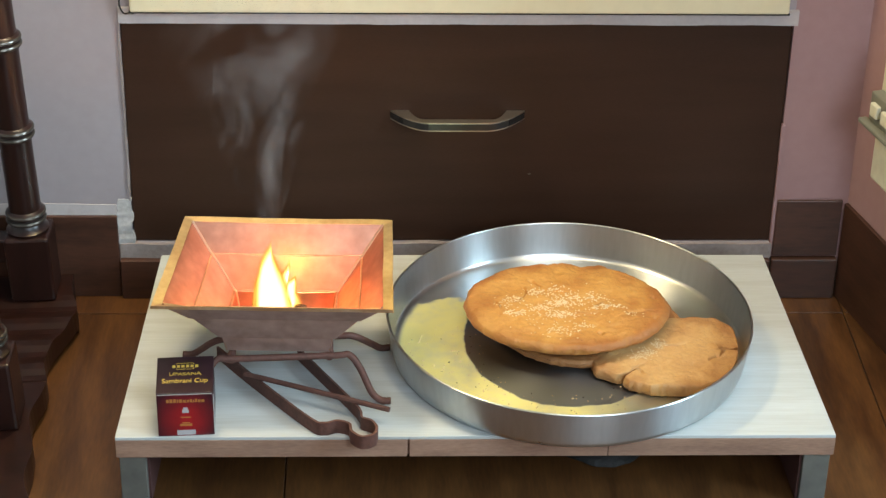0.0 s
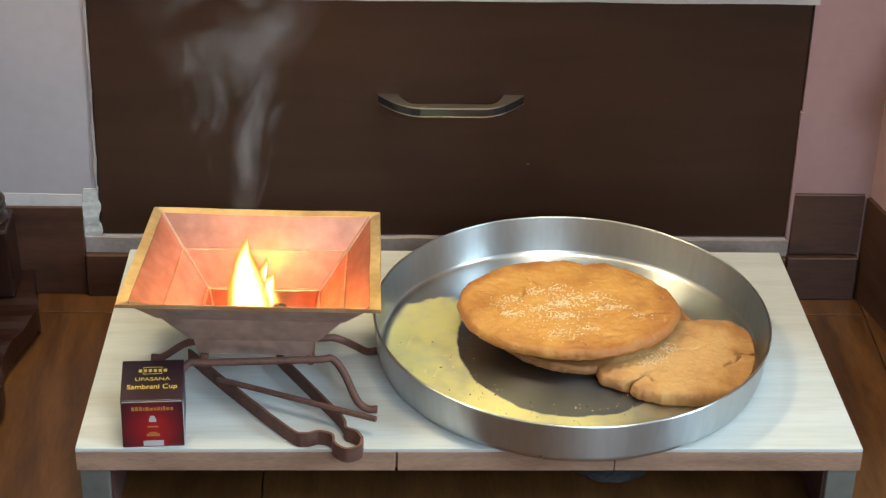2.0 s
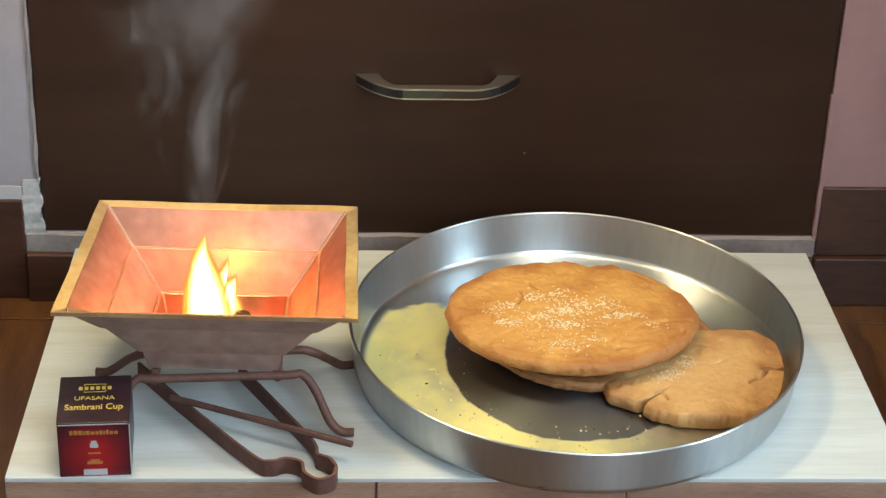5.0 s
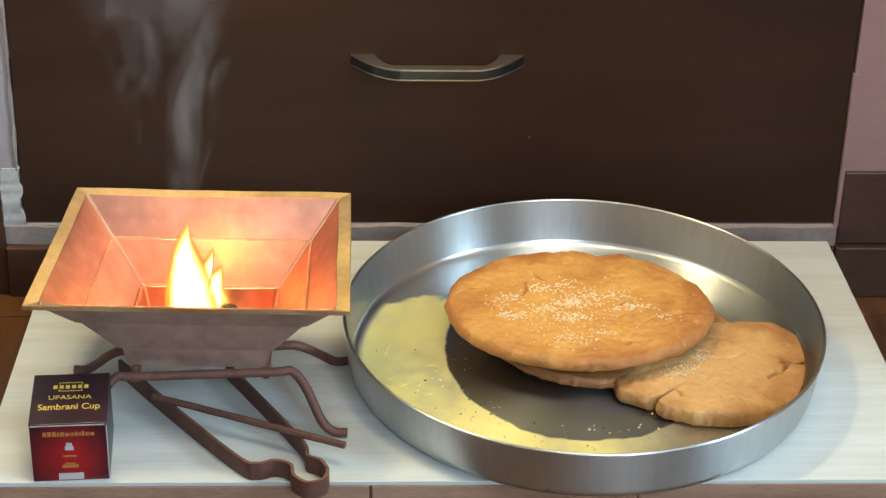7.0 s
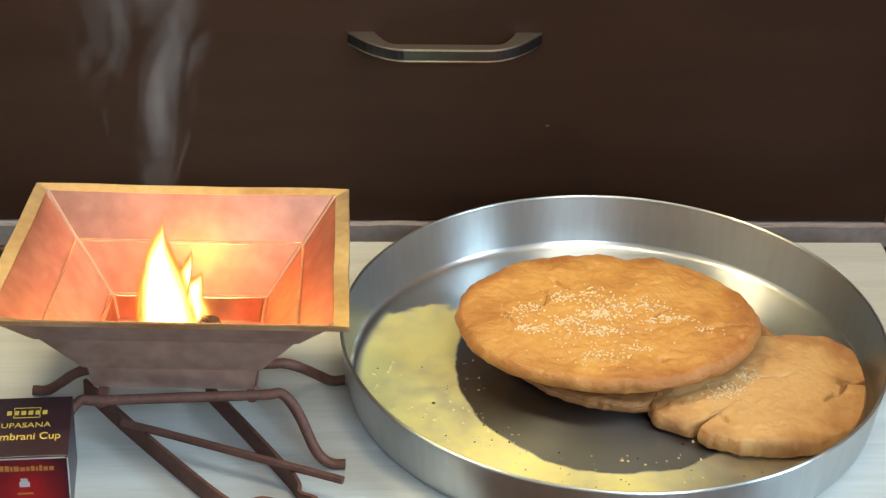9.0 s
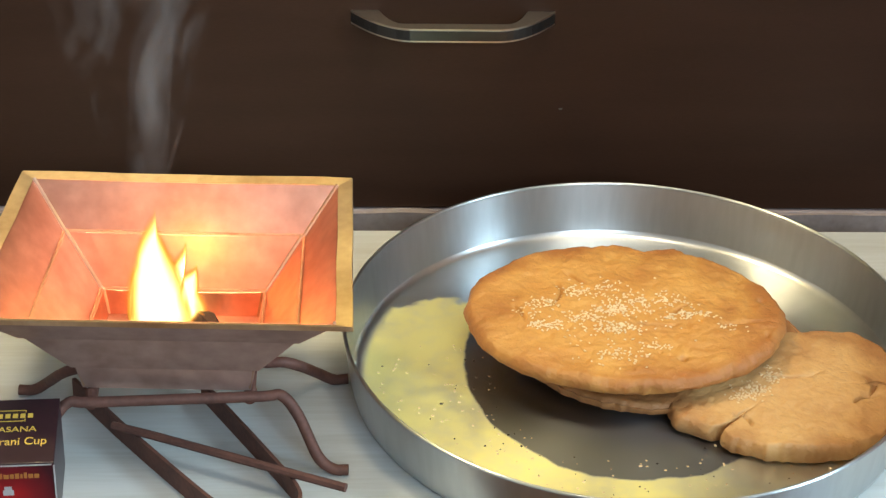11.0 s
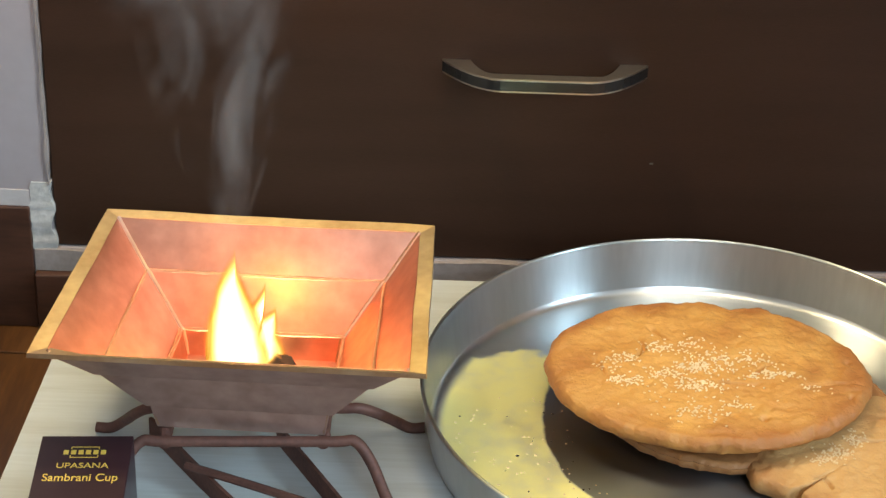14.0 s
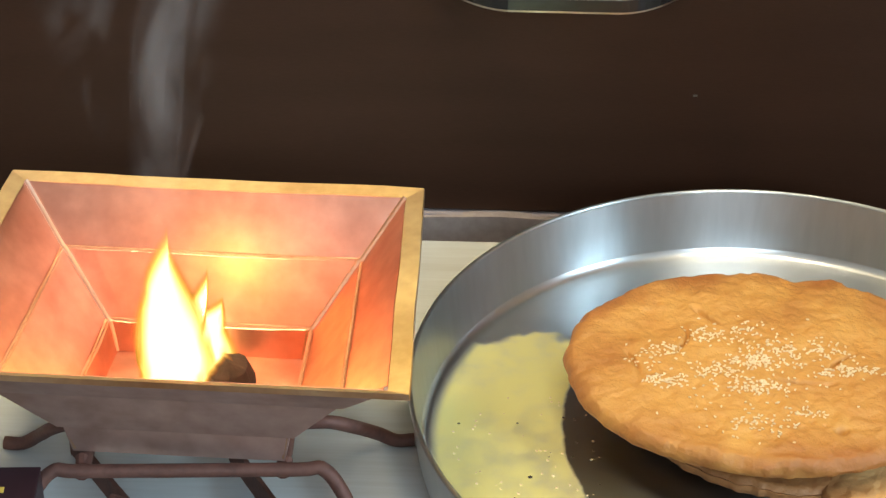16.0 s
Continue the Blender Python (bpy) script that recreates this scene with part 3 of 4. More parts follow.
part("side", lathe(side + side[:1], 160), M_STEEL, tray, "upright brushed steel side", True)
rimp = [(TR + 0.0013 * math.cos(a) - 0.0004, 0.0401 + 0.0013 * math.sin(a)) for a in (2 * math.pi * k / 10 for k in range(11))]
part("rim", lathe(rimp, 160), M_STEEL, tray, "rolled bright steel rim", True)


# ---- flat breads ----
def bread(rad, thick, seed, dome=0.004, rings=110, seg=340, rough=0.0021, cracks=(), pits=(), peak=1.0, under=False):
    """A baked disc; rad(angle) gives its outline. cracks: x, y, bend radius, start, sweep, depth; pits: x, y, radius, depth."""
    bm = bmesh.new()
    off = Vector((seed * 3.7, seed * 1.3, 0))
    layers = []
    prof = []
    for k in range(rings + 1):
        t = k / rings
        prof.append((t * 0.985, thick + dome * (1 - t * t) ** peak - 0.20 * thick * max(0, (t - 0.96) / 0.04) ** 2.0))
    prof += [(0.996, thick * 0.62), (1.0, thick * 0.46), (0.994, thick * 0.28), (0.978, thick * 0.13), (0.955, thick * 0.03), (0.90, 0.0), (0.5, 0.0)]
    if under:
        prof[rings + 1:] = [(0.998, thick * 0.84), (1.0, thick * 0.66), (0.994, thick * 0.50), (0.975, thick * 0.36), (0.94, thick * 0.24), (0.90, thick * 0.08), (0.88, 0.0), (0.5, 0.0)]
    for t, z in prof:
        ring = []
        for i in range(seg):
            a = 2 * math.pi * i / seg
            r = rad(a) * t
            p = Vector((r * math.cos(a), r * math.sin(a), z))
            if z > thick * 0.15:
                q = p * 24 + off
                w = rough * (1 if z > thick * 0.6 else 0.4)
                bump = 1.2 * noise.noise(q) + 0.6 * noise.noise(q * 2.3) - 0.9 * max(0, 0.16 - abs(noise.noise(q * 1.7 + Vector((5, 2, 0))))) * 5 * max(0, noise.noise(q * 0.9)) + 0.45 * abs(noise.noise(q * 4.1)) + 0.30 * noise.noise(q * 7) + 0.12 * noise.noise(q * 13)
                x, y = p.x, p.y
                p.z += w * bump
                for cx, cy, cr, a0, da, depth in cracks:
                    d = abs(math.hypot(x - cx, y - cy) - cr + 0.0042 * noise.noise(q * 1.6) + 0.0014 * noise.noise(q * 5))
                    ang = (math.atan2(y - cy, x - cx) - a0) % (2 * math.pi)
                    if ang < da and d < 0.004:
                        p.z -= 1.4 * depth * math.exp(-(d / 0.0011) ** 2) * math.sin(math.pi * ang / da) * (0.75 + 0.6 * noise.noise(q * 3))
                for cx, cy, cr, depth in pits:
                    d = math.hypot(x - cx, y - cy)
                    if d < cr * 2.5:
                        p.z -= depth * math.exp(-(d / cr) ** 2)
                e = rough * 0.8 * t ** 6
                p.x += e * noise.noise(q * 2.2 + Vector((9, 0, 0)))
                p.y += e * noise.noise(q * 2.2 + Vector((0, 9, 0)))
            ring.append(bm.verts.new(p))
        layers.append(ring)
    for a, b in zip(layers, layers[1:]):
        for i in range(seg):
            j = (i + 1) % seg
            bm.faces.new((a[i], a[j], b[j], b[i]))
    bmesh.ops.remove_doubles(bm, verts=layers[0], dist=0.0002)
    bm.faces.new(layers[-1])
    return bm


def gauss(a, c, w):
    d = (a - c + math.pi) % (2 * math.pi) - math.pi
    return math.exp(-(d / w) ** 2)


def jag(a, seed):
    """Small tears along an outline."""
    return 0.0011 * noise.noise(Vector((math.cos(a) * 7, math.sin(a) * 7, seed))) + 0.0008 * noise.noise(Vector((math.cos(a) * 19, math.sin(a) * 19, seed)))


def rad_top(a):
    rx, ry = 0.1018, 0.0815
    r = rx * ry / math.hypot(ry * math.cos(a), rx * math.sin(a))
    return r * (1 + 0.008 * math.sin(3 * a + 1) + 0.005 * math.sin(7 * a) - 0.050 * gauss(a, 1.28, 0.10) + 0.03 * gauss(a, 1.05, 0.05) - 0.012 * gauss(a, 0.85, 0.12)) + jag(a, 1)


def rad_mid(a):
    return 0.0915 * (1 + 0.008 * math.sin(2 * a) + 0.006 * math.sin(5 * a)) * (1 - 0.40 * gauss(a, -0.90, 0.36)) + 0.009 * gauss(a, -0.12, 0.22) + 1.6 * jag(a, 2)


def rad_low(a):
    rx, ry = 0.0750, 0.0635
    r = rx * ry / math.hypot(ry * math.cos(a), rx * math.sin(a))
    return r + 0.016 * gauss(a, 0.75, 0.40) + 0.008 * gauss(a, -2.82, 0.15) - 0.020 * gauss(a, -2.45, 0.030) - 0.016 * gauss(a, 0.05, 0.028) + 1.9 * jag(a, 3)


b_mid = link("flat_bread", bread(rad_mid, 0.0115, 2, 0.0110, peak=6.0, rough=0.0018, under=True, cracks=[(-0.03, 0.0, 0.06, -1.9, 1.1, 0.003)]), M_CRUMB, None, "", True)
b_mid.location = (0.1125, 0.1930, H + 0.0018)
tagged(b_mid, "torn golden flat bread lying under another bread", "bread", "breads on the tray")
b_low = link("flat_bread", bread(rad_low, 0.0125, 3, 0.003, rough=0.0016, cracks=[(0.030, 0.0, 0.022, -0.6, 1.5, 0.005), (0.055, -0.028, 0.020, 1.6, 1.2, 0.006), (-0.05, -0.045, 0.020, 0.2, 0.9, 0.004), (0.0, 0.06, 0.05, -1.9, 0.8, 0.0025)], pits=[(0.045, -0.010, 0.002, 0.003)]), M_CRUMB, None, "", True)
for v in b_low.data.vertices:
    q = Vector((v.co.x + 0.1925 - TX, v.co.y + 0.1215 - TY, 0))
    if q.length > 0.1660:
        q *= (0.1660 + 0.25 * (1 - math.exp(-(q.length - 0.1660) / 0.02)) * 0.012) / q.length
        v.co.x, v.co.y = q.x - 0.1925 + TX, q.y - 0.1215 + TY
b_low.matrix_world = pose(0.1925, 0.1215, H + 0.0018)
tagged(b_low, "broken piece of pale brown flat bread with cracks", "bread", "breads on the tray")
b_top = link("flat_bread", bread(rad_top, 0.0105, 1, 0.0030, rough=0.0023, cracks=[(-0.075, 0.02, 0.035, -0.7, 1.1, 0.0035), (0.02, 0.03, 0.05, -2.0, 0.7, 0.003), (0.055, -0.02, 0.03, 1.9, 0.9, 0.0035), (-0.10, -0.02, 0.035, 0.0, 0.8, 0.003), (0.0, 0.055, 0.035, 3.4, 0.7, 0.0025), (0.08, -0.075, 0.06, 1.2, 0.8, 0.003)], pits=[(0.0297, -0.0547, 0.0022, 0.006), (0.0895, 0.0115, 0.0022, 0.004), (0.022, -0.052, 0.001, 0.002), (0.016, -0.049, 0.0011, 0.002), (0.086, -0.030, 0.0016, 0.004)]), M_CRUST, None, "", True)
b_top.matrix_world = pose(0.0953, 0.1788, H + 0.0240, 0, 0, 0)
tagged(b_top, "round golden-brown baked flat bread sprinkled with sesame", "bread", "breads on the tray")


def seeds(spots, height, seed, dx, dy):
    rnd = random.Random(seed)
    bm = bmesh.new()
    for cx, cy, sx, sy, count in spots:
        for _ in range(int(count * 1.35)):
            x, y = rnd.gauss(cx, sx * 0.8) + dx, rnd.gauss(cy, sy * 0.8) + dy
            m = pose(x, y, height(x, y), rnd.uniform(-15, 15), rnd.uniform(-15, 15), rnd.uniform(0, 360)) @ Matrix.Diagonal((0.00104, 0.00058, 0.0005, 1))
            bmesh.ops.create_icosphere(bm, subdivisions=1, radius=1.0, matrix=m)
    return bm


def on(ob):
    me = ob.data
    from mathutils.bvhtree import BVHTree
    tree = BVHTree.FromPolygons([ob.matrix_basis @ v.co for v in me.vertices], [p.vertices[:] for p in me.polygons])

    def height(x, y):
        hit = tree.ray_cast(Vector((x, y, H + 0.2)), Vector((0, 0, -1)))
        return hit[0].z + 0.0003 if hit[0] else H + 0.03
    return height


s1 = link("sesame_seeds", seeds([(0.0896, 0.1700, 0.010, 0.005, 90), (0.088, 0.1490, 0.010, 0.0035, 80), (0.070, 0.160, 0.010, 0.006, 45), (0.105, 0.176, 0.010, 0.008, 50), (0.135, 0.162, 0.010, 0.003, 60), (0.125, 0.180, 0.009, 0.006, 45), (0.065, 0.192, 0.007, 0.005, 35), (0.084, 0.196, 0.010, 0.006, 35), (0.044, 0.152, 0.009, 0.004, 50), (0.046, 0.178, 0.006, 0.005, 35), (0.085, 0.121, 0.013, 0.007, 50), (0.112, 0.131, 0.008, 0.003, 22), (0.034, 0.168, 0.006, 0.006, 20), (0.16, 0.150, 0.006, 0.003, 12), (0.09, 0.16, 0.035, 0.025, 50)], on(b_top), 11, -0.0012, 0.0048), M_SEED, None, "", True)
tagged(s1, "pale sesame seeds scattered over the upper bread", "seeds", "", "stuff")
s2 = link("sesame_seeds", seeds([(0.1725, 0.1160, 0.007, 0.005, 60), (0.186, 0.130, 0.004, 0.006, 35), (0.163, 0.107, 0.006, 0.003, 30)], on(b_low), 12, -0.0030, 0.0005), M_SEED, None, "", True)
tagged(s2, "pale sesame seeds on the broken bread piece", "seeds", "", "stuff")


def crumbs(seed, count=190):
    rnd = random.Random(seed)
    bm = bmesh.new()
    for i in range(count):
        a, r = rnd.uniform(math.pi * 0.9, math.pi * 2.0), rnd.uniform(0.085, 0.160)
        k = rnd.uniform(0.0003, 0.0007) * (1.8 if rnd.random() < 0.06 else 1)
        m = pose(TX + r * math.cos(a), TY + r * math.sin(a), H + 0.0018, 0, 0, rnd.uniform(0, 180)) @ Matrix.Diagonal((k * 1.4, k, k * 0.6, 1))
        bmesh.ops.create_icosphere(bm, subdivisions=1, radius=1.0, matrix=m)
    return bm


tagged(link("crumbs", crumbs(21), M_SEED, None, "", True), "loose pale crumbs and seeds on the tray", "crumbs", "", "stuff")

tagged(link("dark_crumbs", crumbs(33, 70), M_CHAR, None, "", True), "tiny dark burnt crumbs on the tray", "crumbs", "", "stuff")

# ---- copper fire bowl ----
kund = thing("fire_bowl", "stepped square copper fire bowl on a rusty rod stand", "fire bowl", at=(-0.1840, 0.1236, H))
LEVELS = [(0.1060, 0.0780, 0.1142), (0.0976, 0.0708, 0.1136), (0.0771, 0.0570, 0.0875), (0.0750, 0.0551, 0.0868), (0.0532, 0.0425, 0.0568), (0.0511, 0.0407, 0.0562), (0.0483, 0.0390, 0.0400)]


def skewed(bm):
    """The hand-made bowl is a little out of square."""
    for v in bm.verts:
        x, y, z = v.co
        v.co = Vector((x * (1 - 0.044 * y / 0.078) + 0.064 * y, y - 0.035 * x, z + 0.57 * y * (z - 0.036)))
    return bm


def square_shell(levels, thick, close):
    bm = bmesh.new()
    rings = []
    k = 10
    for hx_, hy_, z in levels:
        ring = []
        for (ax, ay), (bx, by) in (((-1, -1), (1, -1)), ((1, -1), (1, 1)), ((1, 1), (-1, 1)), ((-1, 1), (-1, -1))):
            for i in range(k):
                t = i / k
                w = 0.0006 * noise.noise(Vector((ax * 3 + t * 4, ay * 5 + bx, z * 60)))
                ring.append(bm.verts.new(((ax + (bx - ax) * t) * (hx_ + w), (ay + (by - ay) * t) * (hy_ + w), z + w)))
        rings.append(ring)
    for a, b in zip(rings, rings[1:]):
        for i in range(4 * k):
            bm.faces.new((a[i], b[i], b[(i + 1) % (4 * k)], a[(i + 1) % (4 * k)]))
    if close:
        bm.faces.new(rings[-1])
    bmesh.ops.recalc_face_normals(bm, faces=bm.faces[:])
    bmesh.ops.solidify(bm, geom=bm.faces[:], thickness=thick)
    return skewed(bm)


bowl = part("bowl", square_shell(LEVELS[1:], 0.0012, True), M_COPPER, kund, "stepped copper bowl")
bowl.data.materials.append(M_DULL)
for f in bowl.data.polygons:
    if f.normal.x * f.center.x + f.normal.y * f.center.y > 0 and f.normal.z < 0.3:
        f.material_index = 1
for v in bowl.data.vertices:
    if v.co.y + 0.035 * v.co.x < -0.064 and v.co.z > 0.100:
        v.co.y -= 0.0050
lip = part("lip", square_shell([(0.0971, 0.0703, 0.1144), (0.1060, 0.0780, 0.1152), (0.1064, 0.0784, 0.1122)], 0.0010, False), M_BRASS, kund, "tarnished brass-coloured folded lip")
for v in lip.data.vertices:
    if -0.0742 < v.co.y + 0.035 * v.co.x < -0.066 and abs(v.co.x) < 0.103:
        v.co.y -= 0.0050
for sx, sy in ((-1, -1), (1, -1), (1, 1), (-1, 1)):
    pts = [(sx * (a - 0.0010), sy * (b - 0.0010), z + 0.0014) for a, b, z in LEVELS[1:]]
    rib = skewed(sweep(pts, disc(0.0013, 6)))
    for v in rib.verts:
        if v.co.y + 0.035 * v.co.x < -0.064 and v.co.z > 0.100:
            v.co.y -= 0.0050
    # only the back-left seam takes the paler copper that imitates a highlight
    part("seam", rib, M_GLINTSEAM if (sx, sy) == (-1, 1) else M_DULLSEAM, bowl, "soldered seam", True)
for a, b, z in (LEVELS[3], LEVELS[5]):
    pts = [(sx * (a + 0.0004), sy * (b + 0.0004), z + 0.0012) for sx, sy in ((-1, -1), (1, -1), (1, 1), (-1, 1))]
    part("step_edge", skewed(sweep(pts, disc(0.0012, 6), True)), M_DULLSEAM, bowl, "worn edge of the step")
RB = 0.0034
SY0 = -0.0286
for sy in (-1, 1):
    zb = 0.0385 if sy < 0 else 0.0362
    yb = 0.019
    pts = smooth_path([(-0.101, sy * 0.0465, RB), (-0.092, sy * 0.0455, RB + 0.0003), (-0.083, sy * 0.042, 0.011), (-0.072, sy * 0.026, 0.028), (-0.062, sy * yb, zb), (-0.05, sy * yb, zb), (0.0, sy * yb, zb), (0.05, sy * yb, zb), (0.062, sy * yb, zb), (0.072, sy * 0.026, 0.028), (0.083, sy * 0.042, 0.011), (0.092, sy * 0.0455, RB + 0.0003), (0.101, sy * 0.0465, RB)], 6)
    rod = sweep(pts, disc(RB, 10))
    for v in rod.verts:
        v.co = Vector((v.co.x + 0.003, v.co.y + SY0 + 0.0575 * v.co.x, v.co.z))
    part("leg_rod", rod, M_IRON, kund, "bent rusty rod with turned-out feet", True)
for sx in (-1, 1):
    x = sx * 0.046
    dy = SY0 + 0.0575 * x
    part("cross_rod", sweep([(x, -0.019 + dy, 0.0362), (x, 0.046 + dy, 0.0362)], disc(RB, 10)), M_IRON, kund, "", True)
    for sy in (-1, 1):
        part("stub", sweep([(x, sy * 0.019 + dy, 0.035), (x * 1.03, sy * 0.024 + dy * 0.5, 0.0385)], disc(0.003, 8), up=(0, 1, 0)), M_IRON, kund, "", True)

coal = link("charcoal_lump", lathe([(0, 0.0), (0.011, 0.001), (0.0135, 0.007), (0.0105, 0.014), (0.004, 0.0175), (0, 0.018)], 24), M_CHAR)
for v in coal.data.vertices:
    v.co += noise.noise_vector(v.co * 140) * 0.0035 * (1 if v.co.z > 0.001 else 0)
coal.location = (-0.1690, 0.1360, H + 0.0402)
tagged(coal, "dark burnt lump of charcoal in the fire bowl", "charcoal")


def tongue(h, r, lean, seed, point=1.35):
    """A pointed flame tongue that sways."""
    bm = bmesh.new()
    rings = []
    seg, lay = 24, 28
    for k in range(lay + 1):
        t = k / lay
        rr = r * (0.55 + 1.3 * t) * (1 - t) ** point * (1.5 if point > 1 else 1.1) if t < 1 else 0
        cx = lean * t * t + 0.004 * math.sin(5 * t + seed) * t
        cy = 0.003 * math.sin(4 * t + 2 * seed) * t
        if k == lay:
            rings.append([bm.verts.new((cx, cy, h))])
        else:
            rings.append([bm.verts.new((cx + rr * math.cos(2 * math.pi * i / seg) * (1 + 0.15 * math.sin(3 * i + seed + 6 * t)), cy + 0.8 * rr * math.sin(2 * math.pi * i / seg), h * t)) for i in range(seg)])
    for a, b in zip(rings, rings[1:]):
        for i in range(seg):
            j = (i + 1) % seg
            if len(b) == 1:
                bm.faces.new((a[i], a[j], b[0]))
            else:
                bm.faces.new((a[i], a[j], b[j], b[i]))
    bm.faces.new(rings[0][::-1])
    return bm


fire = thing("fire", "bright yellow-white flame burning in the copper bowl", "flame", at=(-0.1945, 0.132, H + 0.0402))
for dx, dy, h, r, lean, seed in ((0.0, 0.0, 0.094, 0.0172, 0.003, 1.0), (0.012, 0.009, 0.050, 0.0160, 0.008, 2.6), (-0.008, 0.004, 0.064, 0.0085, -0.003, 4.1), (0.006, 0.006, 0.070, 0.0090, 0.009, 3.3)):
    for k, m in enumerate(M_FLAMES):
        wide, tall = 0.74 + 0.06 * k, 0.84 + 0.026 * k
        o = part("flame_core" if k == 0 else "flame_tongue", tongue(h * tall, r * wide, lean * tall, seed, 1.25), m, fire, "", True)
        o.location = (dx, dy, 0)
for o in fire.children:
    o.visible_shadow = False

# ---- smoke ----
M_SMOKE = bpy.data.materials.new("thin_smoke")
M_SMOKE.use_nodes = True
_n, _l = M_SMOKE.node_tree.nodes, M_SMOKE.node_tree.links
_p = _n["Principled BSDF"]
_p.inputs["Base Color"].default_value = (0.80, 0.75, 0.72, 1)
_p.inputs["Roughness"].default_value = 1.0
_p.inputs["Specular IOR Level"].default_value = 0.0
_uv, _sx, _nz = _n.new("ShaderNodeUVMap"), _n.new("ShaderNodeSeparateXYZ"), _n.new("ShaderNodeTexNoise")
_uv.uv_map = "across"
_tc = _n.new("ShaderNodeTexCoord")
_nz.inputs["Scale"].default_value, _nz.inputs["Detail"].default_value, _nz.inputs["Distortion"].default_value = 12, 6, 1.3
_l.new(_uv.outputs[0], _sx.inputs[0])
_l.new(_tc.outputs["Object"], _nz.inputs["Vector"])
_rm = _n.new("ShaderNodeMapRange")
_rm.inputs[1].default_value, _rm.inputs[2].default_value, _rm.inputs[4].default_value = 0.42, 0.80, 0.15
_l.new(_nz.outputs["Fac"], _rm.inputs[0])
_m1, _m2 = _n.new("ShaderNodeMath"), _n.new("ShaderNodeMath")
_m1.operation = _m2.operation = "MULTIPLY"
_l.new(_rm.outputs[0], _m1.inputs[0])
_l.new(_sx.outputs[0], _m1.inputs[1])
_l.new(_m1.outputs[0], _m2.inputs[0])
_l.new(_sx.outputs[1], _m2.inputs[1])
_l.new(_m2.outputs[0], _p.inputs["Alpha"])


def wisp(seed, width, height, drift):
    """A twisting sheet of smoke; its edges and ends thin out."""
    bm = bmesh.new()
    uv = bm.loops.layers.uv.new("across")
    nu, nv = 14, 46
    grid, val = [], {}
    for j in range(nv + 1):
        t = j / nv
        c = Vector((drift * t + 0.030 * t * math.sin(5 * t + seed), 0.02 * t * math.cos(4 * t + seed), height * t))
        w = width * (0.12 + 0.88 * t ** 0.8)
        tw = seed + 1.6 * math.sin(2.4 * t + seed)
        d = Vector((math.cos(tw * 0.5), 0.6 * math.sin(tw), 0.15 * math.sin(6 * t)))
        row = []
        for i in range(nu + 1):
            u = i / nu * 2 - 1
            p = c + d * u * w + noise.noise_vector(c * 14 + Vector((u * 1.2, seed, 0))) * 0.020 * t
            v = bm.verts.new(p)
            val[v] = ((1 - u * u) ** 1.5, min(1, 6 * t) * (1 - t) ** 0.8)
            row.append(v)
        grid.append(row)
    for a, b in zip(grid, grid[1:]):
        for i in range(nu):
            f = bm.faces.new((a[i], a[i + 1], b[i + 1], b[i]))
            for lp in f.loops:
                lp[uv].uv = val[lp.vert]
    return bm


smoke = thing("smoke", "thin grey wisps of smoke rising from the fire", "smoke", at=(-0.192, 0.135, H + 0.135))
for sd, w, h, dr in ((0.6, 0.065, 0.36, -0.03), (2.1, 0.085, 0.42, 0.04), (4.0, 0.055, 0.32, -0.07), (5.2, 0.095, 0.38, -0.04), (3.2, 0.070, 0.35, 0.02), (1.3, 0.060, 0.30, 0.05)):
    o = part("wisp", wisp(sd, w * 1.35, h, dr * 1.3), M_SMOKE, smoke, "", True)
    o.visible_shadow = False

# ---- tongs and poker ----
tongs = thing("tongs", "rusty flat iron tongs lying under the fire bowl", "tongs")


def strip(points, z, w, t):
    bm = sweep([(x, y, z) for x, y in smooth_path_2d(points)], bar(t, w))
    return bm


def smooth_path_2d(points, n=8):
    return [(p.x - 0.0035, p.y - 0.0040) for p in smooth_path([(x, y, 0) for x, y in points], n)]


part("arm", strip([(-0.2445, 0.1365), (-0.240, 0.131), (-0.205, 0.083), (-0.152, 0.016), (-0.138, 0.0075), (-0.126, 0.011), (-0.115, 0.006), (-0.1125, -0.006), (-0.103, -0.0145), (-0.092, -0.010), (-0.0895, 0.001)], H + 0.0072, 0.014, 0.0022), M_IRON, tongs, "flat iron arm with looped end", True)
part("arm", strip([(-0.0898, 0.002), (-0.0945, 0.011), (-0.1035, 0.0165), (-0.1045, 0.026), (-0.114, 0.046), (-0.158, 0.121), (-0.166, 0.135)], H + 0.0072, 0.014, 0.0022), M_IRON, tongs, "flat iron arm", True)
poker = link("iron_poker", sweep(smooth_path([(-0.219, 0.080, H + 0.0168), (-0.195, 0.0702, H + 0.0168), (-0.126, 0.0395, H + 0.0168), (-0.0815, 0.0198, H + 0.0168)], 6), disc(0.0026, 8)), M_IRON, None, "", True)
tagged(poker, "thin rusty iron poker resting across the tongs", "poker")

# ---- small carton ----
carton = thing("carton", "small maroon and red carton with gold print", "box", at=(-0.2700, 0.0330, H), rz=3.5)
BW, BD, BH = 0.0515, 0.0600, 0.0470
shell = part("shell", box(-BW / 2, BW / 2, -BD / 2, BD / 2, 0.0, BH, 0.0007), M_BOXRED, carton, "red printed carton sides")
part("lid_flap", box(-BW / 2 - 0.0003, BW / 2 + 0.0003, -BD / 2 - 0.0004, BD / 2 + 0.0003, BH - 0.0008, BH + 0.0006, 0.0005), M_BOXTOP, carton, "dark maroon lid")
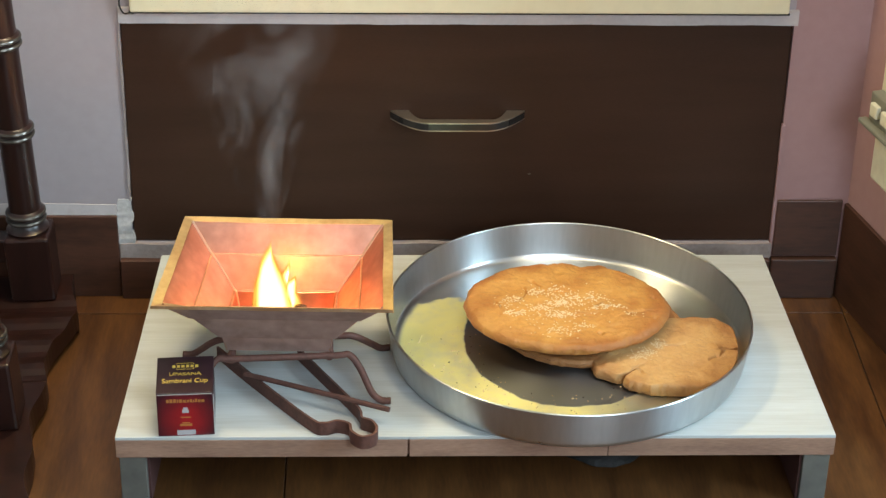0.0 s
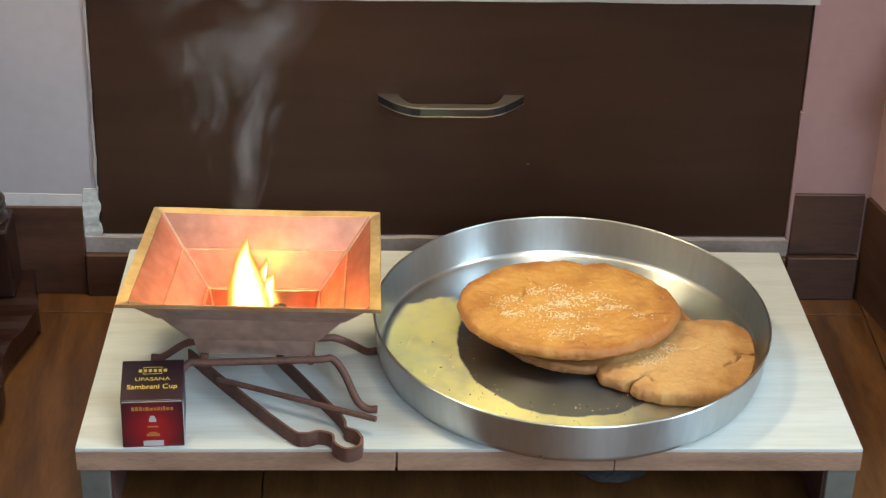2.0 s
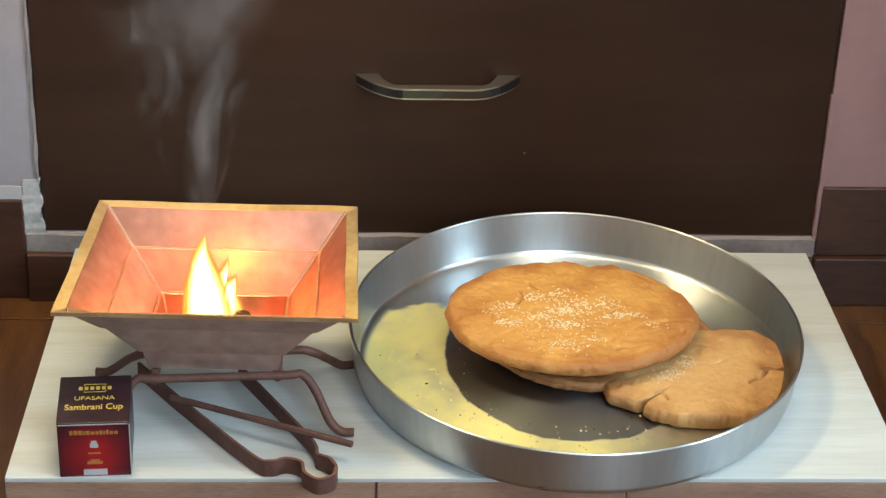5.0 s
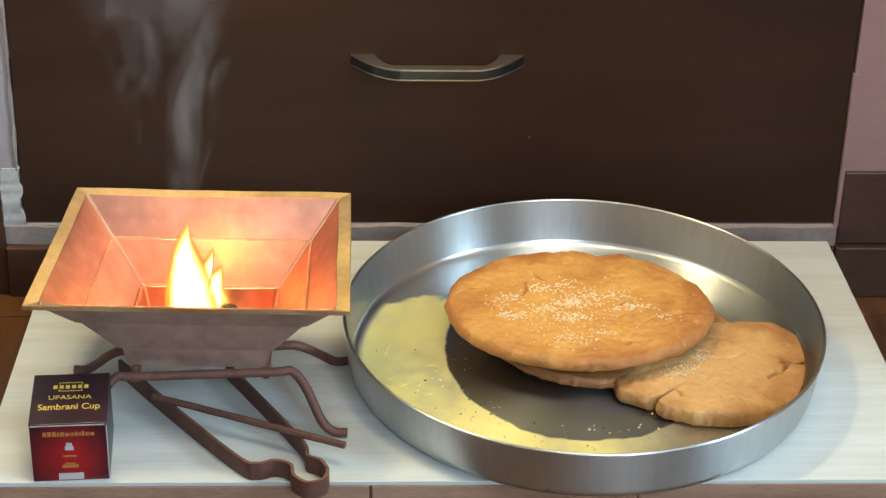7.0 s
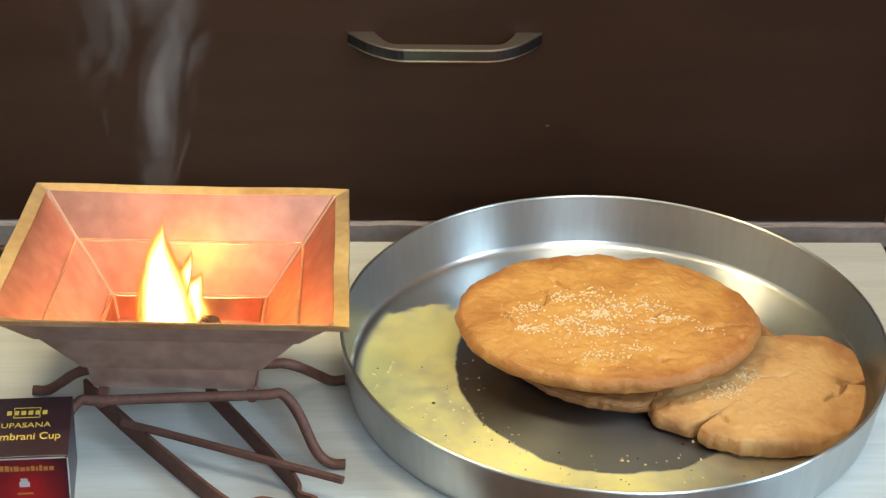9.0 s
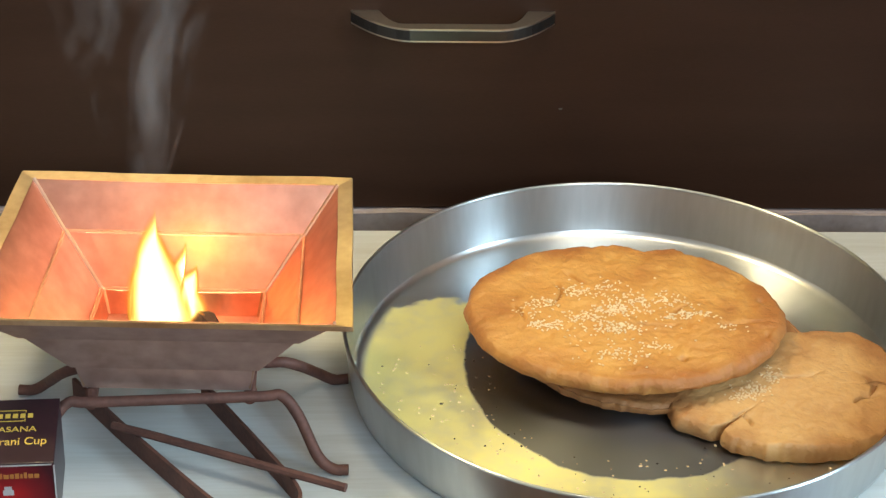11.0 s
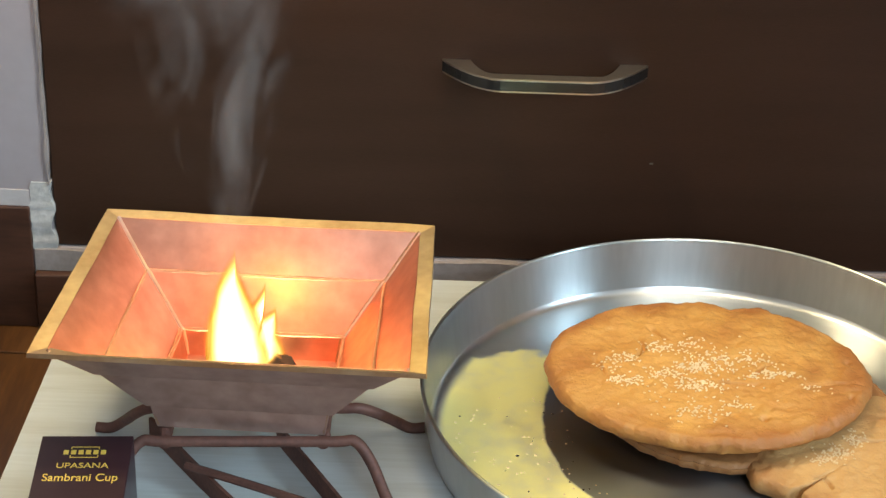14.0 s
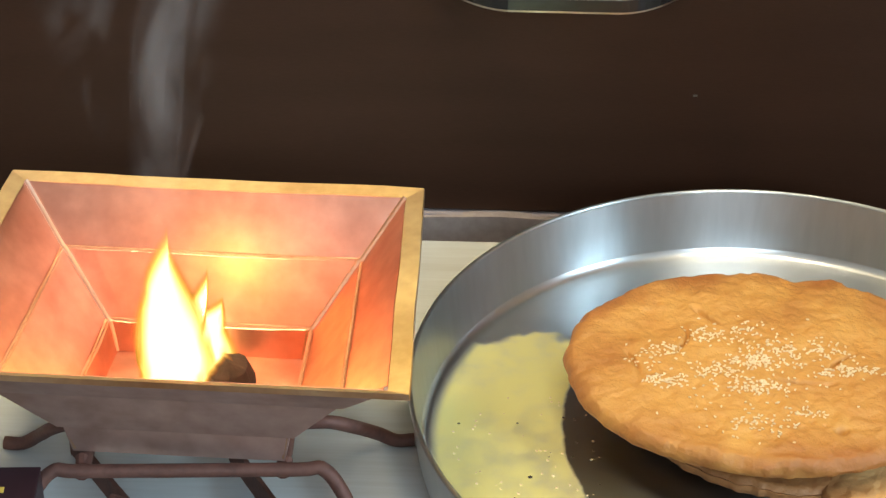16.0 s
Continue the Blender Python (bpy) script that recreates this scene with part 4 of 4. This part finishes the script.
part("side_panel", box(BW / 2, BW / 2 + 0.0003, -BD / 2 + 0.001, BD / 2 - 0.001, 0.001, BH - 0.001), M_BOXTOP, carton, "dark maroon side")


def lettering(text, size, m, material, parent):
    c = bpy.data.curves.new("lettering", "FONT")
    c.body, c.size, c.align_x, c.align_y, c.extrude = text, size, "CENTER", "CENTER", 0.00006
    tmp = new("lettering_curve", c)
    me = bpy.data.meshes.new_from_object(tmp.evaluated_get(bpy.context.evaluated_depsgraph_get()))
    bpy.data.objects.remove(tmp)
    me.materials.clear()
    me.materials.append(material)
    ob = new("lettering", me)
    ob.parent, ob.matrix_local = parent, m
    return ob


ZT = BH + 0.0007
lettering("UPASANA", 0.0063, pose(0, 0.001, ZT) @ Matrix.Diagonal((1.05, 1.1, 1, 1)), M_GOLD, carton)["label"] = "gold word on the lid"
lettering("Sambrani Cup", 0.0081, pose(0, -0.0105, ZT) @ Matrix.Diagonal((0.92, 1.2, 1, 1)), M_GOLD, carton)["label"] = "gold words on the lid"
bm = bmesh.new()
for i in range(6):
    x = -0.0105 + i * 0.0042
    add_box(bm, x - 0.0014, x + 0.0014, 0.0120, 0.0160, ZT - 0.0001, ZT + 0.0001)
add_box(bm, -0.008, 0.008, 0.0188, 0.0193, ZT - 0.0001, ZT + 0.0001)
add_box(bm, -0.008, 0.008, 0.0088, 0.0093, ZT - 0.0001, ZT + 0.0001)
for x in (-0.008, 0.0075):
    add_box(bm, x, x + 0.0005, 0.0170, 0.0190, ZT - 0.0001, ZT + 0.0001)
    add_box(bm, x, x + 0.0005, 0.0090, 0.0110, ZT - 0.0001, ZT + 0.0001)
part("emblem", bm, M_GOLD, carton, "gold emblem of plain bars")
yf = -BD / 2 - 0.0002
rnd = random.Random(5)
x = -0.017
while x < 0.016:
    w = rnd.uniform(0.0012, 0.003)
    part("print_bar", box(x, x + w, yf, yf + 0.0003, 0.0370, 0.0370 + rnd.uniform(0.0025, 0.0040)), M_DULLGOLD, carton, "dull gold bar of print")
    x += w + 0.0007
bm = bmesh.new()
add_box(bm, -0.0030, 0.0030, yf, yf + 0.0003, 0.0255, 0.0290, 0.0)
add_box(bm, -0.0020, 0.0020, yf, yf + 0.0003, 0.0291, 0.0315, 0.0)
part("cup_print", bm, M_WHITEPRINT, carton, "small grey cup print")
for w, z0, z1 in ((0.0045, 0.0200, 0.0212), (0.0055, 0.0110, 0.0135), (0.0035, 0.0140, 0.0150)):
    part("print_bar", box(-w, w, yf, yf + 0.0003, z0, z1), M_DULLGOLD, carton, "dull gold bar of print")
part("crease", box(-BW / 2 + 0.001, BW / 2 - 0.001, -BD / 2 - 0.0007, -BD / 2 - 0.0003, BH - 0.0013, BH - 0.0006), M_WHITEPRINT, carton, "pale worn crease of the lid")
part("crease", box(BW / 2 - 0.0003, BW / 2 + 0.0005, -BD / 2 - 0.0003, -BD / 2 + 0.0004, 0.002, BH - 0.002), M_WHITEPRINT, carton, "pale worn edge")
part("label_print", box(-0.0085, 0.0085, yf, yf + 0.0003, 0.0012, 0.0065), M_WHITEPRINT, carton, "grey printed panel")

# ---- lamps out of view: added ceiling tube, cupboard strip ----
lamp = thing("ceiling_lamp", "long white tube lamp, unseen, added on the ceiling for fill", "lamp", at=(0.30, -0.12, 2.21))
part("housing", box(-0.06, 0.06, -0.6, 0.6, 0.0, 0.0899, 0.004), M_CEIL, lamp)
shelf_lamp = thing("cupboard_lamp", "short cream strip lamp fixed to the cupboard doors", "lamp", at=(-0.27, 0.315, 0.975))
part("housing", box(-0.17, 0.17, -0.03, 0.03, 0.0, 0.03, 0.004), M_PLASTIC, shelf_lamp)
part("bracket", box(-0.02, 0.02, 0.0302, YW - 0.315 - 0.0205, 0.005, 0.025, 0.002), M_PLASTIC, shelf_lamp)

# ---- floor tiles ----
for ix_ in range(-3, 6):
    for iy_ in range(-4, 2):
        x0, x1 = -0.181 + 0.6 * ix_, -0.181 + 0.6 * (ix_ + 1)
        y0, y1 = 0.345 + 0.6 * (iy_ - 1), 0.345 + 0.6 * iy_
        x0, x1, y1 = max(x0, XL), min(x1, XE), min(y1, YW)
        if x1 - x0 < 0.02 or y1 - y0 < 0.01 or y0 < YF:
            continue
        part("tile", box(x0 + 0.0008, x1 - 0.0008, y0 + 0.0008, y1 - 0.0008, -0.008, 0.0, 0.0006), M_TILE, floor)
